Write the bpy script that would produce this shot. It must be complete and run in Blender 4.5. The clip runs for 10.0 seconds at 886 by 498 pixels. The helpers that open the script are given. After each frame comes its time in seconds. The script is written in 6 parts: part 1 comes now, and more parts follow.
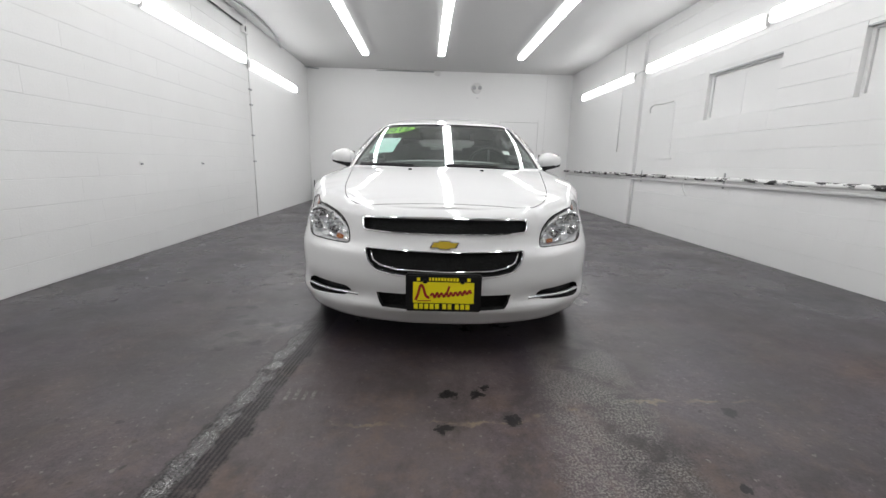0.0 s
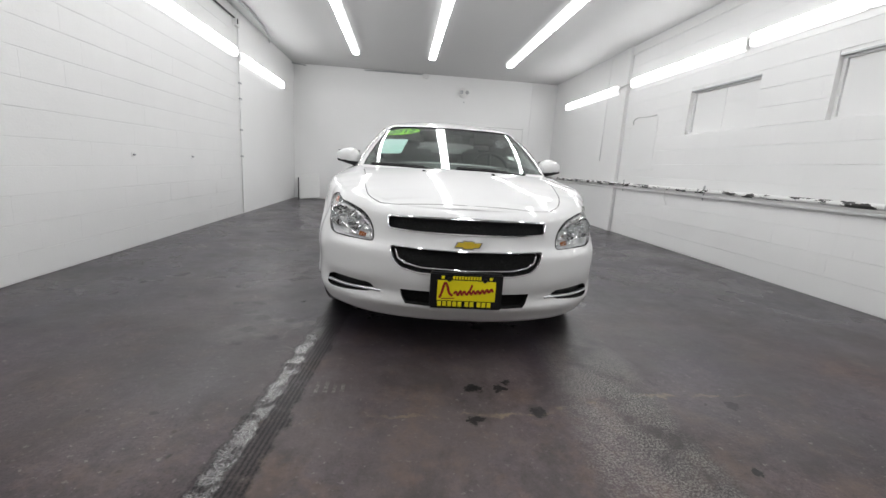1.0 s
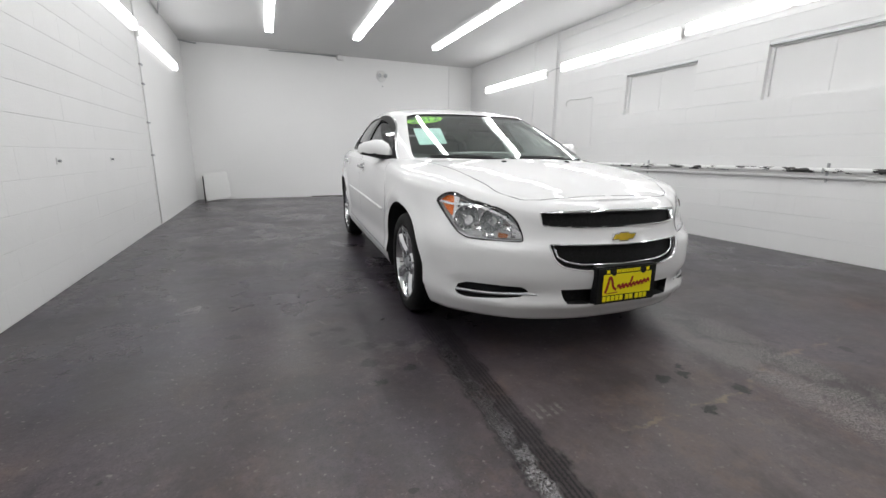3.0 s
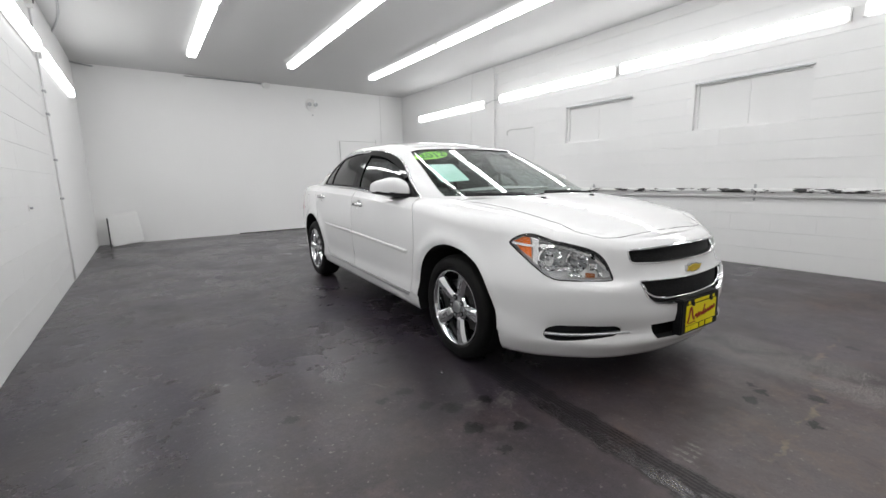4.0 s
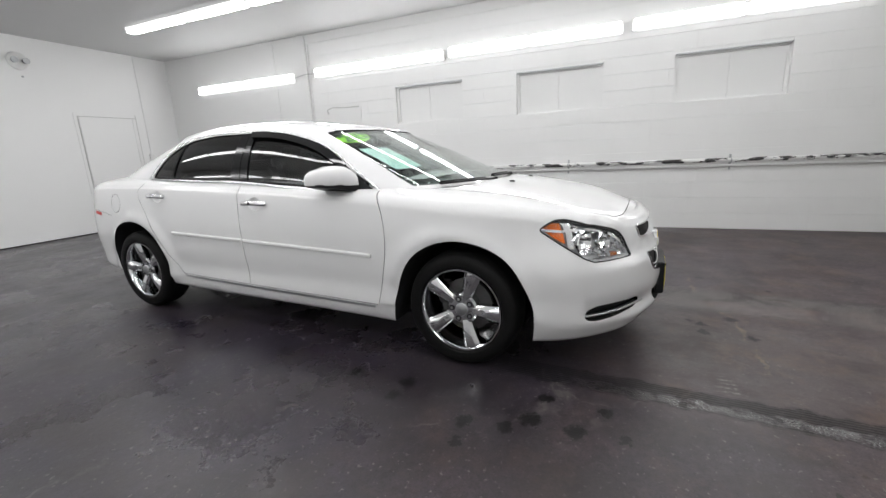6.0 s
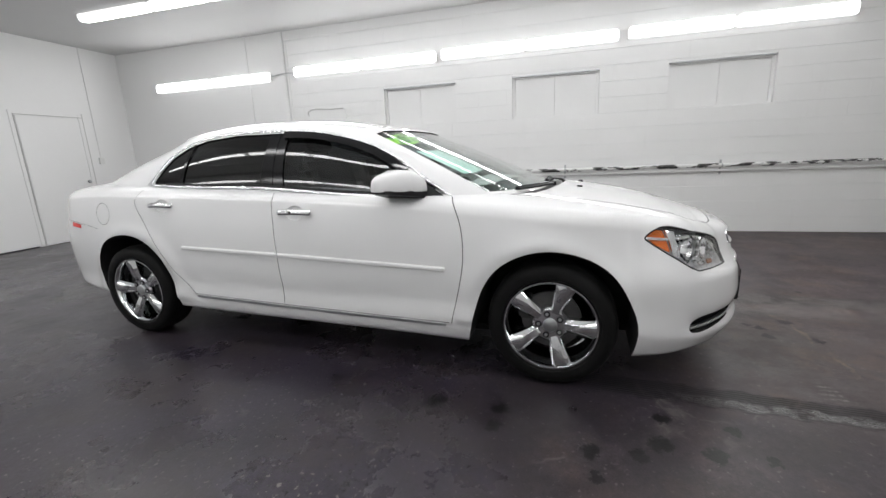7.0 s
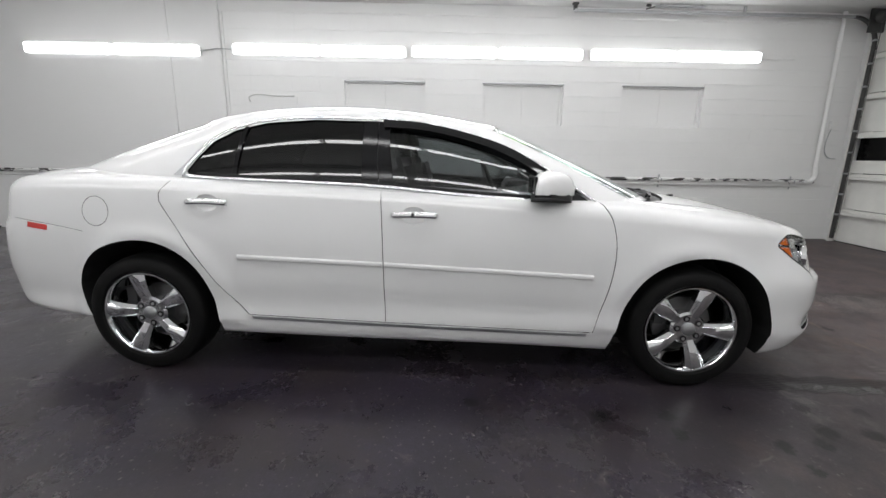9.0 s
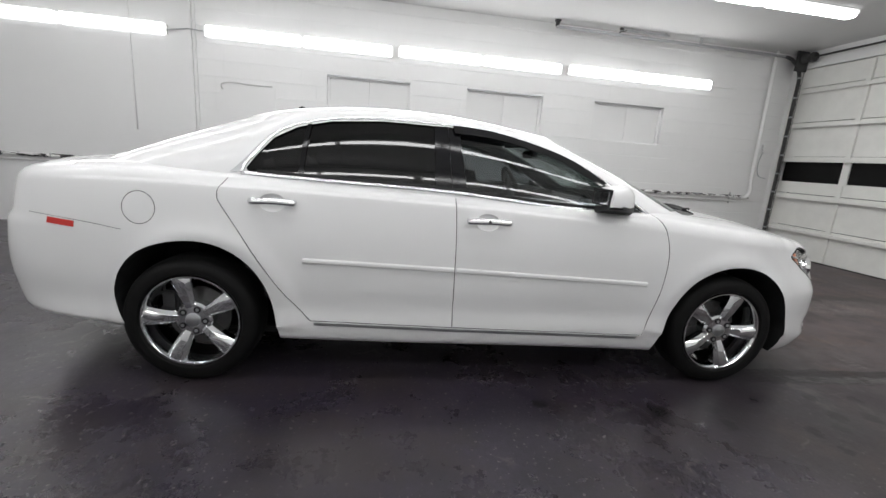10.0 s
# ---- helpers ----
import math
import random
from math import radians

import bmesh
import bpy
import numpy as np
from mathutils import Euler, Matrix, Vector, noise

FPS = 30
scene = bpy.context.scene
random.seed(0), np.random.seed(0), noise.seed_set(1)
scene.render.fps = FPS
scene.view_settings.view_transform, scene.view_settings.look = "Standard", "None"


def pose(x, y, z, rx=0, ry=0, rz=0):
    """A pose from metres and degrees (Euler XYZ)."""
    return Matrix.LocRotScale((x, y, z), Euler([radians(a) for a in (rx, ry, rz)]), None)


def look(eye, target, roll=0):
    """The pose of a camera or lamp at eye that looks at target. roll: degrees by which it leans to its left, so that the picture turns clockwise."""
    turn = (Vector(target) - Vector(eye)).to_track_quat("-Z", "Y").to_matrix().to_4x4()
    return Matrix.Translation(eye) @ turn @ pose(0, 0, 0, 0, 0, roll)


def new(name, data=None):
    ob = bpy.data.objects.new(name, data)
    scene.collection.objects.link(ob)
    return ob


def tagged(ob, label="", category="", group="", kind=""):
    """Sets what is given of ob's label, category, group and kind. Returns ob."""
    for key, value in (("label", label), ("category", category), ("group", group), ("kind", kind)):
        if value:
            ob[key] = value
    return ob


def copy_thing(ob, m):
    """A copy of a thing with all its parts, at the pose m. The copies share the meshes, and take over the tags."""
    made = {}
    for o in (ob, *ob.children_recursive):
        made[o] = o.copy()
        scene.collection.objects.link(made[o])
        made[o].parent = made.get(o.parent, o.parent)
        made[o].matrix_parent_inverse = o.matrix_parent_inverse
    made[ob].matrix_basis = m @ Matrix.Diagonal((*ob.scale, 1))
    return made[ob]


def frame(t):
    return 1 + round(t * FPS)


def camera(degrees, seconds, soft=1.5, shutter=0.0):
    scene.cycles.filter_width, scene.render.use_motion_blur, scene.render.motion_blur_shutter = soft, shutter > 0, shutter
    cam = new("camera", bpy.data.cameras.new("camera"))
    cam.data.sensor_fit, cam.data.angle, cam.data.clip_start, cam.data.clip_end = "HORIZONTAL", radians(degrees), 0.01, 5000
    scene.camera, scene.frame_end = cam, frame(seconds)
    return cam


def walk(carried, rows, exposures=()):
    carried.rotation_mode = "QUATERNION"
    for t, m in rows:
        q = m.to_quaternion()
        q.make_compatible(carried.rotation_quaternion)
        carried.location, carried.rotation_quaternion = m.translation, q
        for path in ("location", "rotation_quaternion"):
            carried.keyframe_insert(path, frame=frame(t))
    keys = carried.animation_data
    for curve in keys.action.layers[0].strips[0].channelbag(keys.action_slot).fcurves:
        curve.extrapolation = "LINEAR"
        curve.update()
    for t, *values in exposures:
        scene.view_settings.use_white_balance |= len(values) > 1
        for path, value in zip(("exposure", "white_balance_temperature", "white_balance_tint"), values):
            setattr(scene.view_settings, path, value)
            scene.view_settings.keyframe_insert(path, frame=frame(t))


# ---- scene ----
cam = camera(93.5, 10.0)
PATH = [
    (0, (-0.061, 0.178, 0.997), (0.025, 2.135, 0.593), 1.3),
    (0.5, (-0.086, 0.157, 1.001), (-0.022, 2.118, 0.611), 1.2),
    (1, (-0.314, 0.117, 0.989), (-0.102, 2.068, 0.601), 3.5),
    (1.5, (-0.628, 0.099, 0.99), (-0.294, 2.029, 0.588), 4.0),
    (2, (-0.947, 0.276, 0.952), (-0.569, 2.169, 0.43), 2.4),
    (2.5, (-1.253, 0.469, 0.987), (-0.733, 2.332, 0.478), 2.8),
    (2.7, (-1.371, 0.524, 0.978), (-0.73, 2.36, 0.511), 1.6),
    (3.8, (-2.092, 1.068, 1.062), (-1.096, 2.761, 0.686), -0.1),
    (4, (-2.233, 1.181, 1.083), (-1.089, 2.788, 0.752), -1.2),
    (4.5, (-2.501, 1.424, 1.132), (-1.104, 2.82, 0.812), -1.7),
    (5, (-2.576, 1.761, 1.132), (-1.081, 3.027, 0.732), -0.6),
    (5.5, (-2.689, 2.089, 1.152), (-1.003, 3.086, 0.746), -2.2),
    (5.7, (-2.73, 2.198, 1.145), (-0.977, 3.062, 0.719), -3.3),
    (6.8, (-2.752, 2.892, 1.193), (-0.917, 3.53, 0.718), -1.5),
    (7, (-2.764, 3.066, 1.169), (-0.893, 3.616, 0.727), -2.5),
    (7.5, (-2.774, 3.393, 1.171), (-0.866, 3.805, 0.732), -0.2),
    (8, (-2.731, 3.742, 1.169), (-0.812, 4.091, 0.724), 0.8),
    (8.5, (-2.752, 4.097, 1.157), (-0.799, 4.203, 0.739), 1.5),
    (9, (-2.752, 4.411, 1.168), (-0.8, 4.386, 0.731), 1.0),
    (9.5, (-2.716, 4.751, 1.183), (-0.77, 4.656, 0.734), 3.5),
    (10, (-2.717, 5.095, 1.175), (-0.792, 4.759, 0.752), 4.0),
]
walk(cam, [(t, look(eye, target, roll)) for t, eye, target, roll in PATH], [(0, 0.0), (5.5, 0.0), (7, -0.06), (8, -0.09), (10, -0.12)])

# ---- light and exposure ----
scene.view_settings.exposure = 0.0
world = bpy.data.worlds.new("world")
world.use_nodes = True
world.node_tree.nodes["Background"].inputs[0].default_value = (0.02, 0.02, 0.022, 1)
world.node_tree.nodes["Background"].inputs[1].default_value = 0.3
scene.world = world
TUBE, SKIRT = 16.6, 1.5


# ---- materials ----
class Nodes:
    """A small builder of node materials."""

    def __init__(self, name):
        self.mat = bpy.data.materials.new(name)
        self.mat.use_nodes = True
        self.tree = self.mat.node_tree
        self.bsdf = self.tree.nodes["Principled BSDF"]
        self.coord = None
        self.world = False

    def node(self, kind, **values):
        n = self.tree.nodes.new(kind)
        for key, value in values.items():
            n.inputs[key.replace("_", " ")].default_value = value
        return n

    def link(self, a, b):
        self.tree.links.new(a, b)

    def place(self, scale=(1, 1, 1), shift=(0, 0, 0)):
        if not self.coord:
            self.coord = self.tree.nodes.new("ShaderNodeNewGeometry" if self.world else "ShaderNodeTexCoord")
        m = self.tree.nodes.new("ShaderNodeMapping")
        m.inputs["Scale"].default_value = scale
        m.inputs["Location"].default_value = shift
        self.link(self.coord.outputs["Position" if self.world else "Object"], m.inputs["Vector"])
        return m.outputs[0]

    def noise(self, scale, detail=4.0, rough=0.55, stretch=(1, 1, 1), shift=(0, 0, 0)):
        n = self.node("ShaderNodeTexNoise", Scale=scale, Detail=detail, Roughness=rough)
        self.link(self.place(stretch, shift), n.inputs["Vector"])
        return n.outputs["Fac"]

    def ramp(self, fac, stops):
        r = self.tree.nodes.new("ShaderNodeValToRGB")
        els = r.color_ramp.elements
        while len(els) < len(stops):
            els.new(0.5)
        for e, (at, c) in zip(els, stops):
            e.position, e.color = at, c if len(c) == 4 else (*c, 1)
        self.link(fac, r.inputs[0])
        return r.outputs[0]

    def mix(self, fac, a, b):
        m = self.tree.nodes.new("ShaderNodeMix")
        m.data_type = "RGBA"
        for sock, value in ((m.inputs[0], fac), (m.inputs[6], a), (m.inputs[7], b)):
            if hasattr(value, "is_linked"):
                self.link(value, sock)
            elif isinstance(value, (int, float)):
                sock.default_value = value
            else:
                sock.default_value = (*value, 1)
        return m.outputs[2]

    def math(self, op, a, b=0.0, c=0.0):
        m = self.tree.nodes.new("ShaderNodeMath")
        m.operation = op
        for sock, value in zip(m.inputs, (a, b, c)):
            if hasattr(value, "is_linked"):
                self.link(value, sock)
            else:
                sock.default_value = value
        return m.outputs[0]

    def bump(self, height, strength, distance=0.01):
        b = self.node("ShaderNodeBump", Strength=strength, Distance=distance)
        self.link(height, b.inputs["Height"])
        self.link(b.outputs[0], self.bsdf.inputs["Normal"])

    def set(self, **values):
        for key, value in values.items():
            sock = self.bsdf.inputs[key.replace("_", " ")]
            if hasattr(value, "is_linked"):
                self.link(value, sock)
            else:
                sock.default_value = (*value, 1) if isinstance(value, tuple) and len(value) == 3 else value
        return self.mat


def plain(name, color, rough=0.5, metal=0.0, vary=0.12, grain=30.0, bump=0.0, **more):
    """A surface of one colour with slight wear at two scales."""
    n = Nodes(name)
    c = n.mix(n.noise(grain), tuple(v * (1 - vary) for v in color), tuple(min(1, v * (1 + vary)) for v in color))
    r = n.ramp(n.noise(grain * 0.2), [(0.3, (rough * 0.85,) * 3), (0.7, (min(1, rough * 1.15),) * 3)])
    if bump:
        n.bump(n.noise(grain * 3), bump)
    return n.set(Base_Color=c, Roughness=r, Metallic=metal, **more)


def make_wall_paint():
    n = Nodes("wall_paint")
    n.world = True
    dirt = n.noise(0.7, 5, 0.6)
    c = n.mix(n.ramp(dirt, [(0.35, (0, 0, 0)), (0.75, (1, 1, 1))]), (0.80, 0.80, 0.795), (0.75, 0.75, 0.745))
    drips = n.noise(2.2, 5, 0.65, (3.0, 3.0, 0.35))
    c = n.mix(n.ramp(drips, [(0.62, (0, 0, 0)), (0.8, (0.3, 0.3, 0.3))]), c, (0.66, 0.655, 0.64))
    info = n.tree.nodes.new("ShaderNodeObjectInfo")
    c = n.mix(n.math("MULTIPLY", info.outputs["Random"], 0.2), c, (0.755, 0.755, 0.75))
    n.bump(n.math("ADD", n.noise(60, 4, 0.6), n.math("MULTIPLY", n.noise(9, 3), 1.5)), 0.22, 0.006)
    return n.set(Base_Color=c, Roughness=0.42)


def make_smooth_wall(name, light, dark):
    n = Nodes(name)
    c = n.mix(n.noise(0.6, 5), (light, light, light * 0.994), (dark, dark, dark * 0.994))
    n.bump(n.noise(14, 4, 0.6), 0.10, 0.006)
    return n.set(Base_Color=c, Roughness=0.5)


def make_ceiling():
    n = Nodes("ceiling_paint")
    c = n.mix(n.noise(0.5, 4), (0.64, 0.64, 0.635), (0.58, 0.58, 0.58))
    n.bump(n.noise(7, 4), 0.1, 0.01)
    return n.set(Base_Color=c, Roughness=0.6)


STAINS = [(0.05, 1.84, 0.034), (0.17, 1.84, 0.027), (0.22, 1.89, 0.021), (0.02, 1.60, 0.028), (0.30, 1.65, 0.03), (-1.235, 2.94, 0.035), (-1.38, 2.93, 0.025), (-1.23, 2.76, 0.032), (-1.14, 2.67, 0.045),
          (-0.96, 2.63, 0.034), (-1.16, 2.48, 0.044), (-0.99, 2.37, 0.028), (-1.16, 2.29, 0.022), (-1.17, 3.34, 0.03), (-1.03, 3.33, 0.04), (-1.04, 3.64, 0.045), (-0.94, 4.24, 0.035), (-1.79, 3.04, 0.03), (1.22, 1.70, 0.03), (0.97, 1.28, 0.022)]


def make_floor():
    n = Nodes("floor_paint")
    n.world = True
    split_xyz = n.tree.nodes.new("ShaderNodeSeparateXYZ")
    n.link(n.place(), split_xyz.inputs[0])
    x, y = split_xyz.outputs[0], split_xyz.outputs[1]
    fine = n.noise(24.0, 6, 0.7)
    wob = n.math("MULTIPLY", n.math("SUBTRACT", n.noise(11.0, 6, 0.68), 0.5), 0.12)
    xw = n.math("ADD", x, wob)
    yw = n.math("ADD", y, n.math("MULTIPLY", n.math("SUBTRACT", n.noise(9.0, 6, 0.68, shift=(5, 3, 0)), 0.5), 0.14))

    def smooth(value, lo, hi):
        m = n.tree.nodes.new("ShaderNodeMapRange")
        m.interpolation_type = "SMOOTHSTEP"
        m.inputs["From Min"].default_value, m.inputs["From Max"].default_value = lo, hi
        n.link(value, m.inputs[0])
        return m.outputs[0]

    def both(*factors):
        out = factors[0]
        for k in factors[1:]:
            out = n.math("MULTIPLY", out, k)
        return out

    # browner and lighter towards the entrance, uneven by noise
    front_pale = n.math("MULTIPLY", n.ramp(n.math("ADD", n.math("MULTIPLY", y, -0.19), n.math("ADD", n.noise(0.8, 5, 0.6), 0.33)), [(0.20, (0, 0, 0)), (0.62, (1, 1, 1))]), 1.0)
    dark = n.mix(n.ramp(n.noise(0.55, 7, 0.66), [(0.35, (0, 0, 0)), (0.68, (1, 1, 1))]), (0.0235, 0.0188, 0.0310), (0.051, 0.042, 0.063))
    pale = n.mix(n.ramp(n.noise(0.7, 7, 0.68, shift=(4, 4, 0)), [(0.35, (0, 0, 0)), (0.68, (1, 1, 1))]), (0.080, 0.061, 0.070), (0.136, 0.106, 0.113))
    base = n.mix(front_pale, dark, pale)
    rust = n.ramp(n.noise(0.9, 7, 0.68, shift=(3, 1, 0)), [(0.47, (0, 0, 0)), (0.68, (0.75, 0.75, 0.75))])
    base = n.mix(both(rust, n.math("ADD", n.math("MULTIPLY", front_pale, 0.8), 0.2)), base, (0.105, 0.066, 0.052))
    dust = n.ramp(n.noise(4.0, 9, 0.75), [(0.50, (0, 0, 0)), (0.82, (0.6, 0.6, 0.6))])
    base = n.mix(both(dust, n.math("ADD", n.math("MULTIPLY", front_pale, 0.7), 0.3)), base, (0.130, 0.118, 0.116))
    grime = n.ramp(n.noise(1.7, 7, 0.68, shift=(7, 2, 0)), [(0.48, (0, 0, 0)), (0.70, (0.75, 0.75, 0.75))])
    base = n.mix(grime, base, (0.019, 0.017, 0.021))
    blots = n.ramp(n.noise(6.5, 5, 0.62, (1.0, 0.7, 1), shift=(2, 8, 0)), [(0.60, (0, 0, 0)), (0.72, (0.55, 0.55, 0.55))])
    base = n.mix(blots, base, (0.014, 0.013, 0.016))
    mottle = n.ramp(fine, [(0.32, (0, 0, 0)), (0.68, (1, 1, 1))])
    base = n.mix(n.math("MULTIPLY_ADD", mottle, -0.5, 0.5), base, (0.008, 0.007, 0.008))
    fleck = n.ramp(n.noise(95, 4, 0.7, shift=(3, 7, 0)), [(0.36, (1, 1, 1)), (0.52, (0, 0, 0))])
    base = n.mix(n.math("MULTIPLY", fleck, 0.45), base, (0.010, 0.009, 0.010))
    speck = n.ramp(n.noise(42, 2, 0.5), [(0.64, (0, 0, 0)), (0.72, (0.6, 0.6, 0.6))])
    base = n.mix(speck, base, (0.19, 0.175, 0.165))
    crumbs = n.ramp(n.noise(16, 1, 0.3, shift=(6, 1, 0)), [(0.775, (0, 0, 0)), (0.79, (0.8, 0.8, 0.8))])
    base = n.mix(crumbs, base, (0.012, 0.010, 0.010))
    # a paler, rougher stretch in front of the car
    pale_stretch = both(smooth(n.math("ABSOLUTE", n.math("ADD", xw, 0.28)), 0.85, 0.35), smooth(yw, 2.55, 2.0), smooth(yw, 0.3, 1.0), smooth(n.noise(3.0, 6, 0.65, shift=(5, 5, 0)), 0.25, 0.6))
    base = n.mix(n.math("MULTIPLY", pale_stretch, 0.55), base, (0.108, 0.090, 0.086))
    # dark and rusty scuffs
    scuff = n.ramp(n.noise(2.6, 9, 0.74, (1.0, 0.6, 1), shift=(1, 9, 0)), [(0.46, (0, 0, 0)), (0.60, (0.62, 0.62, 0.62))])
    base = n.mix(scuff, base, (0.034, 0.027, 0.027))
    brown = n.ramp(n.noise(3.4, 9, 0.76, shift=(8, 3, 0)), [(0.50, (0, 0, 0)), (0.66, (0.50, 0.50, 0.50))])
    base = n.mix(both(brown, n.math("MAXIMUM", front_pale, pale_stretch)), base, (0.150, 0.100, 0.074))
    # a darker patch beside the wheel, broken up by noise
    dark_patch = both(smooth(n.math("ABSOLUTE", n.math("ADD", xw, 1.12)), 0.55, 0.15), smooth(n.math("ABSOLUTE", n.math("SUBTRACT", yw, 2.75)), 0.95, 0.35), smooth(n.noise(2.2, 7, 0.7, shift=(3, 6, 0)), 0.33, 0.55))
    base = n.mix(n.math("MULTIPLY", dark_patch, 0.55), base, (0.016, 0.014, 0.018))
    # hair cracks and scratches
    vor = n.node("ShaderNodeTexVoronoi", Scale=0.55)
    vor.feature = "DISTANCE_TO_EDGE"
    bent = n.tree.nodes.new("ShaderNodeVectorMath")
    bent.operation = "MULTIPLY_ADD"
    warp = n.node("ShaderNodeTexNoise", Scale=2.5, Detail=6.0)
    n.link(n.place(), warp.inputs["Vector"])
    n.link(warp.outputs["Color"], bent.inputs[0])
    bent.inputs[1].default_value = (0.6, 0.6, 0)
    n.link(n.place(), bent.inputs[2])
    n.link(bent.outputs[0], vor.inputs["Vector"])
    crack = both(n.ramp(vor.outputs["Distance"], [(0.0, (1, 1, 1)), (0.006, (0, 0, 0))]), smooth(n.noise(0.8, 3, shift=(9, 9, 0)), 0.5, 0.6), smooth(n.noise(6, 4), 0.42, 0.6))
    base = n.mix(n.math("MULTIPLY", crack, 0.45), base, (0.16, 0.145, 0.135))
    # one long ochre crack across the lane in front of the car
    run = n.math("ADD", n.math("MULTIPLY", smooth(x, 0.25, 0.75), 0.15), 1.635)
    split_line = both(smooth(n.math("ABSOLUTE", n.math("SUBTRACT", yw, run)), 0.016, 0.003), smooth(x, -0.5, -0.2), smooth(x, 1.5, 1.2), smooth(n.noise(5, 4, shift=(2, 2, 0)), 0.40, 0.55))
    base = n.mix(n.math("MULTIPLY", split_line, 0.6), base, (0.19, 0.145, 0.095))
    # tyre tracks in front of the car
    ahead_of = both(smooth(y, 3.0, 2.75), smooth(y, -0.6, 0.6))

    def lane(at, slope, half, soft):
        d = n.math("ABSOLUTE", n.math("SUBTRACT", n.math("ADD", xw, n.math("MULTIPLY", y, slope)), at))
        return both(smooth(d, half + soft, half), ahead_of)

    left = lane(-0.921, -0.077, 0.072, 0.03)
    right = lane(0.72, -0.02, 0.09, 0.06)
    tread = n.tree.nodes.new("ShaderNodeTexWave")
    tread.inputs["Scale"].default_value = 17.0
    tread.inputs["Distortion"].default_value = 3.6
    tread.inputs["Detail"].default_value = 3.0
    tread.inputs["Detail Scale"].default_value = 6.0
    turned = n.place((1.0, 1.0, 1))
    skew = n.tree.nodes.new("ShaderNodeMapping")
    skew.inputs["Rotation"].default_value = (0, 0, radians(4.4))
    n.link(turned, skew.inputs["Vector"])
    n.link(skew.outputs[0], tread.inputs["Vector"])
    tread.bands_direction = "X"
    worn = smooth(n.noise(7, 6, 0.7, shift=(1, 1, 0)), 0.22, 0.48)
    base = n.mix(both(left, worn, n.math("ADD", n.math("MULTIPLY", tread.outputs["Fac"], 0.5), 0.46)), base, (0.006, 0.0055, 0.0065))
    base = n.mix(both(right, worn, 0.6), base, (0.020, 0.019, 0.020))
    edge = both(lane(-0.958, -0.077, 0.022, 0.026), smooth(n.noise(130, 4, 0.75), 0.42, 0.54), smooth(n.noise(14, 5, 0.7, shift=(4, 0, 0)), 0.36, 0.56), smooth(y, 2.7, 2.2))
    grit = both(lane(0.48, -0.11, 0.15, 0.14), smooth(y, 2.7, 2.1), smooth(n.noise(110, 4, 0.8), 0.47, 0.57), smooth(n.noise(5, 5, 0.65, shift=(4, 6, 0)), 0.34, 0.56))
    base = n.mix(n.math("MULTIPLY", edge, 0.6), base, (0.010, 0.010, 0.011))
    base = n.mix(n.math("MULTIPLY", grit, 0.62), base, (0.27, 0.255, 0.235))
    # a short pale print of tread blocks
    blocks = n.tree.nodes.new("ShaderNodeTexWave")
    blocks.inputs["Scale"].default_value = 8.0
    blocks.inputs["Distortion"].default_value = 3.0
    n.link(n.place((1.0, 0.25, 1)), blocks.inputs["Vector"])
    patch_at = both(smooth(n.math("ABSOLUTE", n.math("ADD", x, 0.59)), 0.10, 0.07), smooth(n.math("ABSOLUTE", n.math("SUBTRACT", yw, 1.84)), 0.05, 0.02), smooth(blocks.outputs["Fac"], 0.45, 0.7), smooth(n.noise(38, 5, 0.75, shift=(2, 7, 0)), 0.40, 0.58))
    base = n.mix(n.math("MULTIPLY", patch_at, 0.6), base, (0.20, 0.19, 0.18))
    # oil and water spots
    spot = None
    ragged = n.math("MULTIPLY", n.math("SUBTRACT", n.noise(30, 5, 0.7, shift=(8, 8, 0)), 0.5), 0.10)
    for px, py, r in STAINS:
        dx, dy = n.math("SUBTRACT", xw, px), n.math("SUBTRACT", y, py)
        d = n.math("ADD", n.math("SQRT", n.math("ADD", n.math("MULTIPLY", dx, dx), n.math("MULTIPLY", dy, dy))), ragged)
        m = smooth(d, r * 1.3, r * 0.85)
        spot = m if spot is None else n.math("MAXIMUM", spot, m)
    base = n.mix(n.math("MULTIPLY", spot, 0.95), base, (0.007, 0.0065, 0.007))
    rough = n.ramp(n.noise(1.3, 7, 0.7, shift=(1, 5, 0)), [(0.35, (0.20, 0.20, 0.20)), (0.66, (0.38, 0.38, 0.38))])
    rough = n.mix(n.math("MULTIPLY", dust, 0.8), rough, (0.55, 0.55, 0.55))
    rough = n.mix(n.math("MULTIPLY", n.math("MAXIMUM", front_pale, pale_stretch), 0.7), rough, (0.52, 0.52, 0.52))
    rough = n.mix(n.math("MULTIPLY", left, 0.9), rough, (0.40, 0.40, 0.40))
    rough = n.mix(edge, n.mix(grit, rough, (0.36, 0.36, 0.36)), (0.13, 0.13, 0.13))
    h = n.math("ADD", n.noise(3.0, 5, 0.6), n.math("MULTIPLY", n.noise(45, 5, 0.7), 0.30))
    h = n.math("ADD", h, n.math("MULTIPLY", both(tread.outputs["Fac"], left, worn), 0.6))
    h = n.math("ADD", h, n.math("MULTIPLY", n.math("MAXIMUM", grit, edge), 0.7))
    n.bump(h, 0.13, 0.02)
    return n.set(Base_Color=base, Roughness=rough, Specular_IOR_Level=n.math("MULTIPLY_ADD", edge, 1.9, n.math("MULTIPLY_ADD", n.math("MAXIMUM", front_pale, pale_stretch), -0.30, n.math("MULTIPLY_ADD", both(left, worn), -0.10, 0.54))))


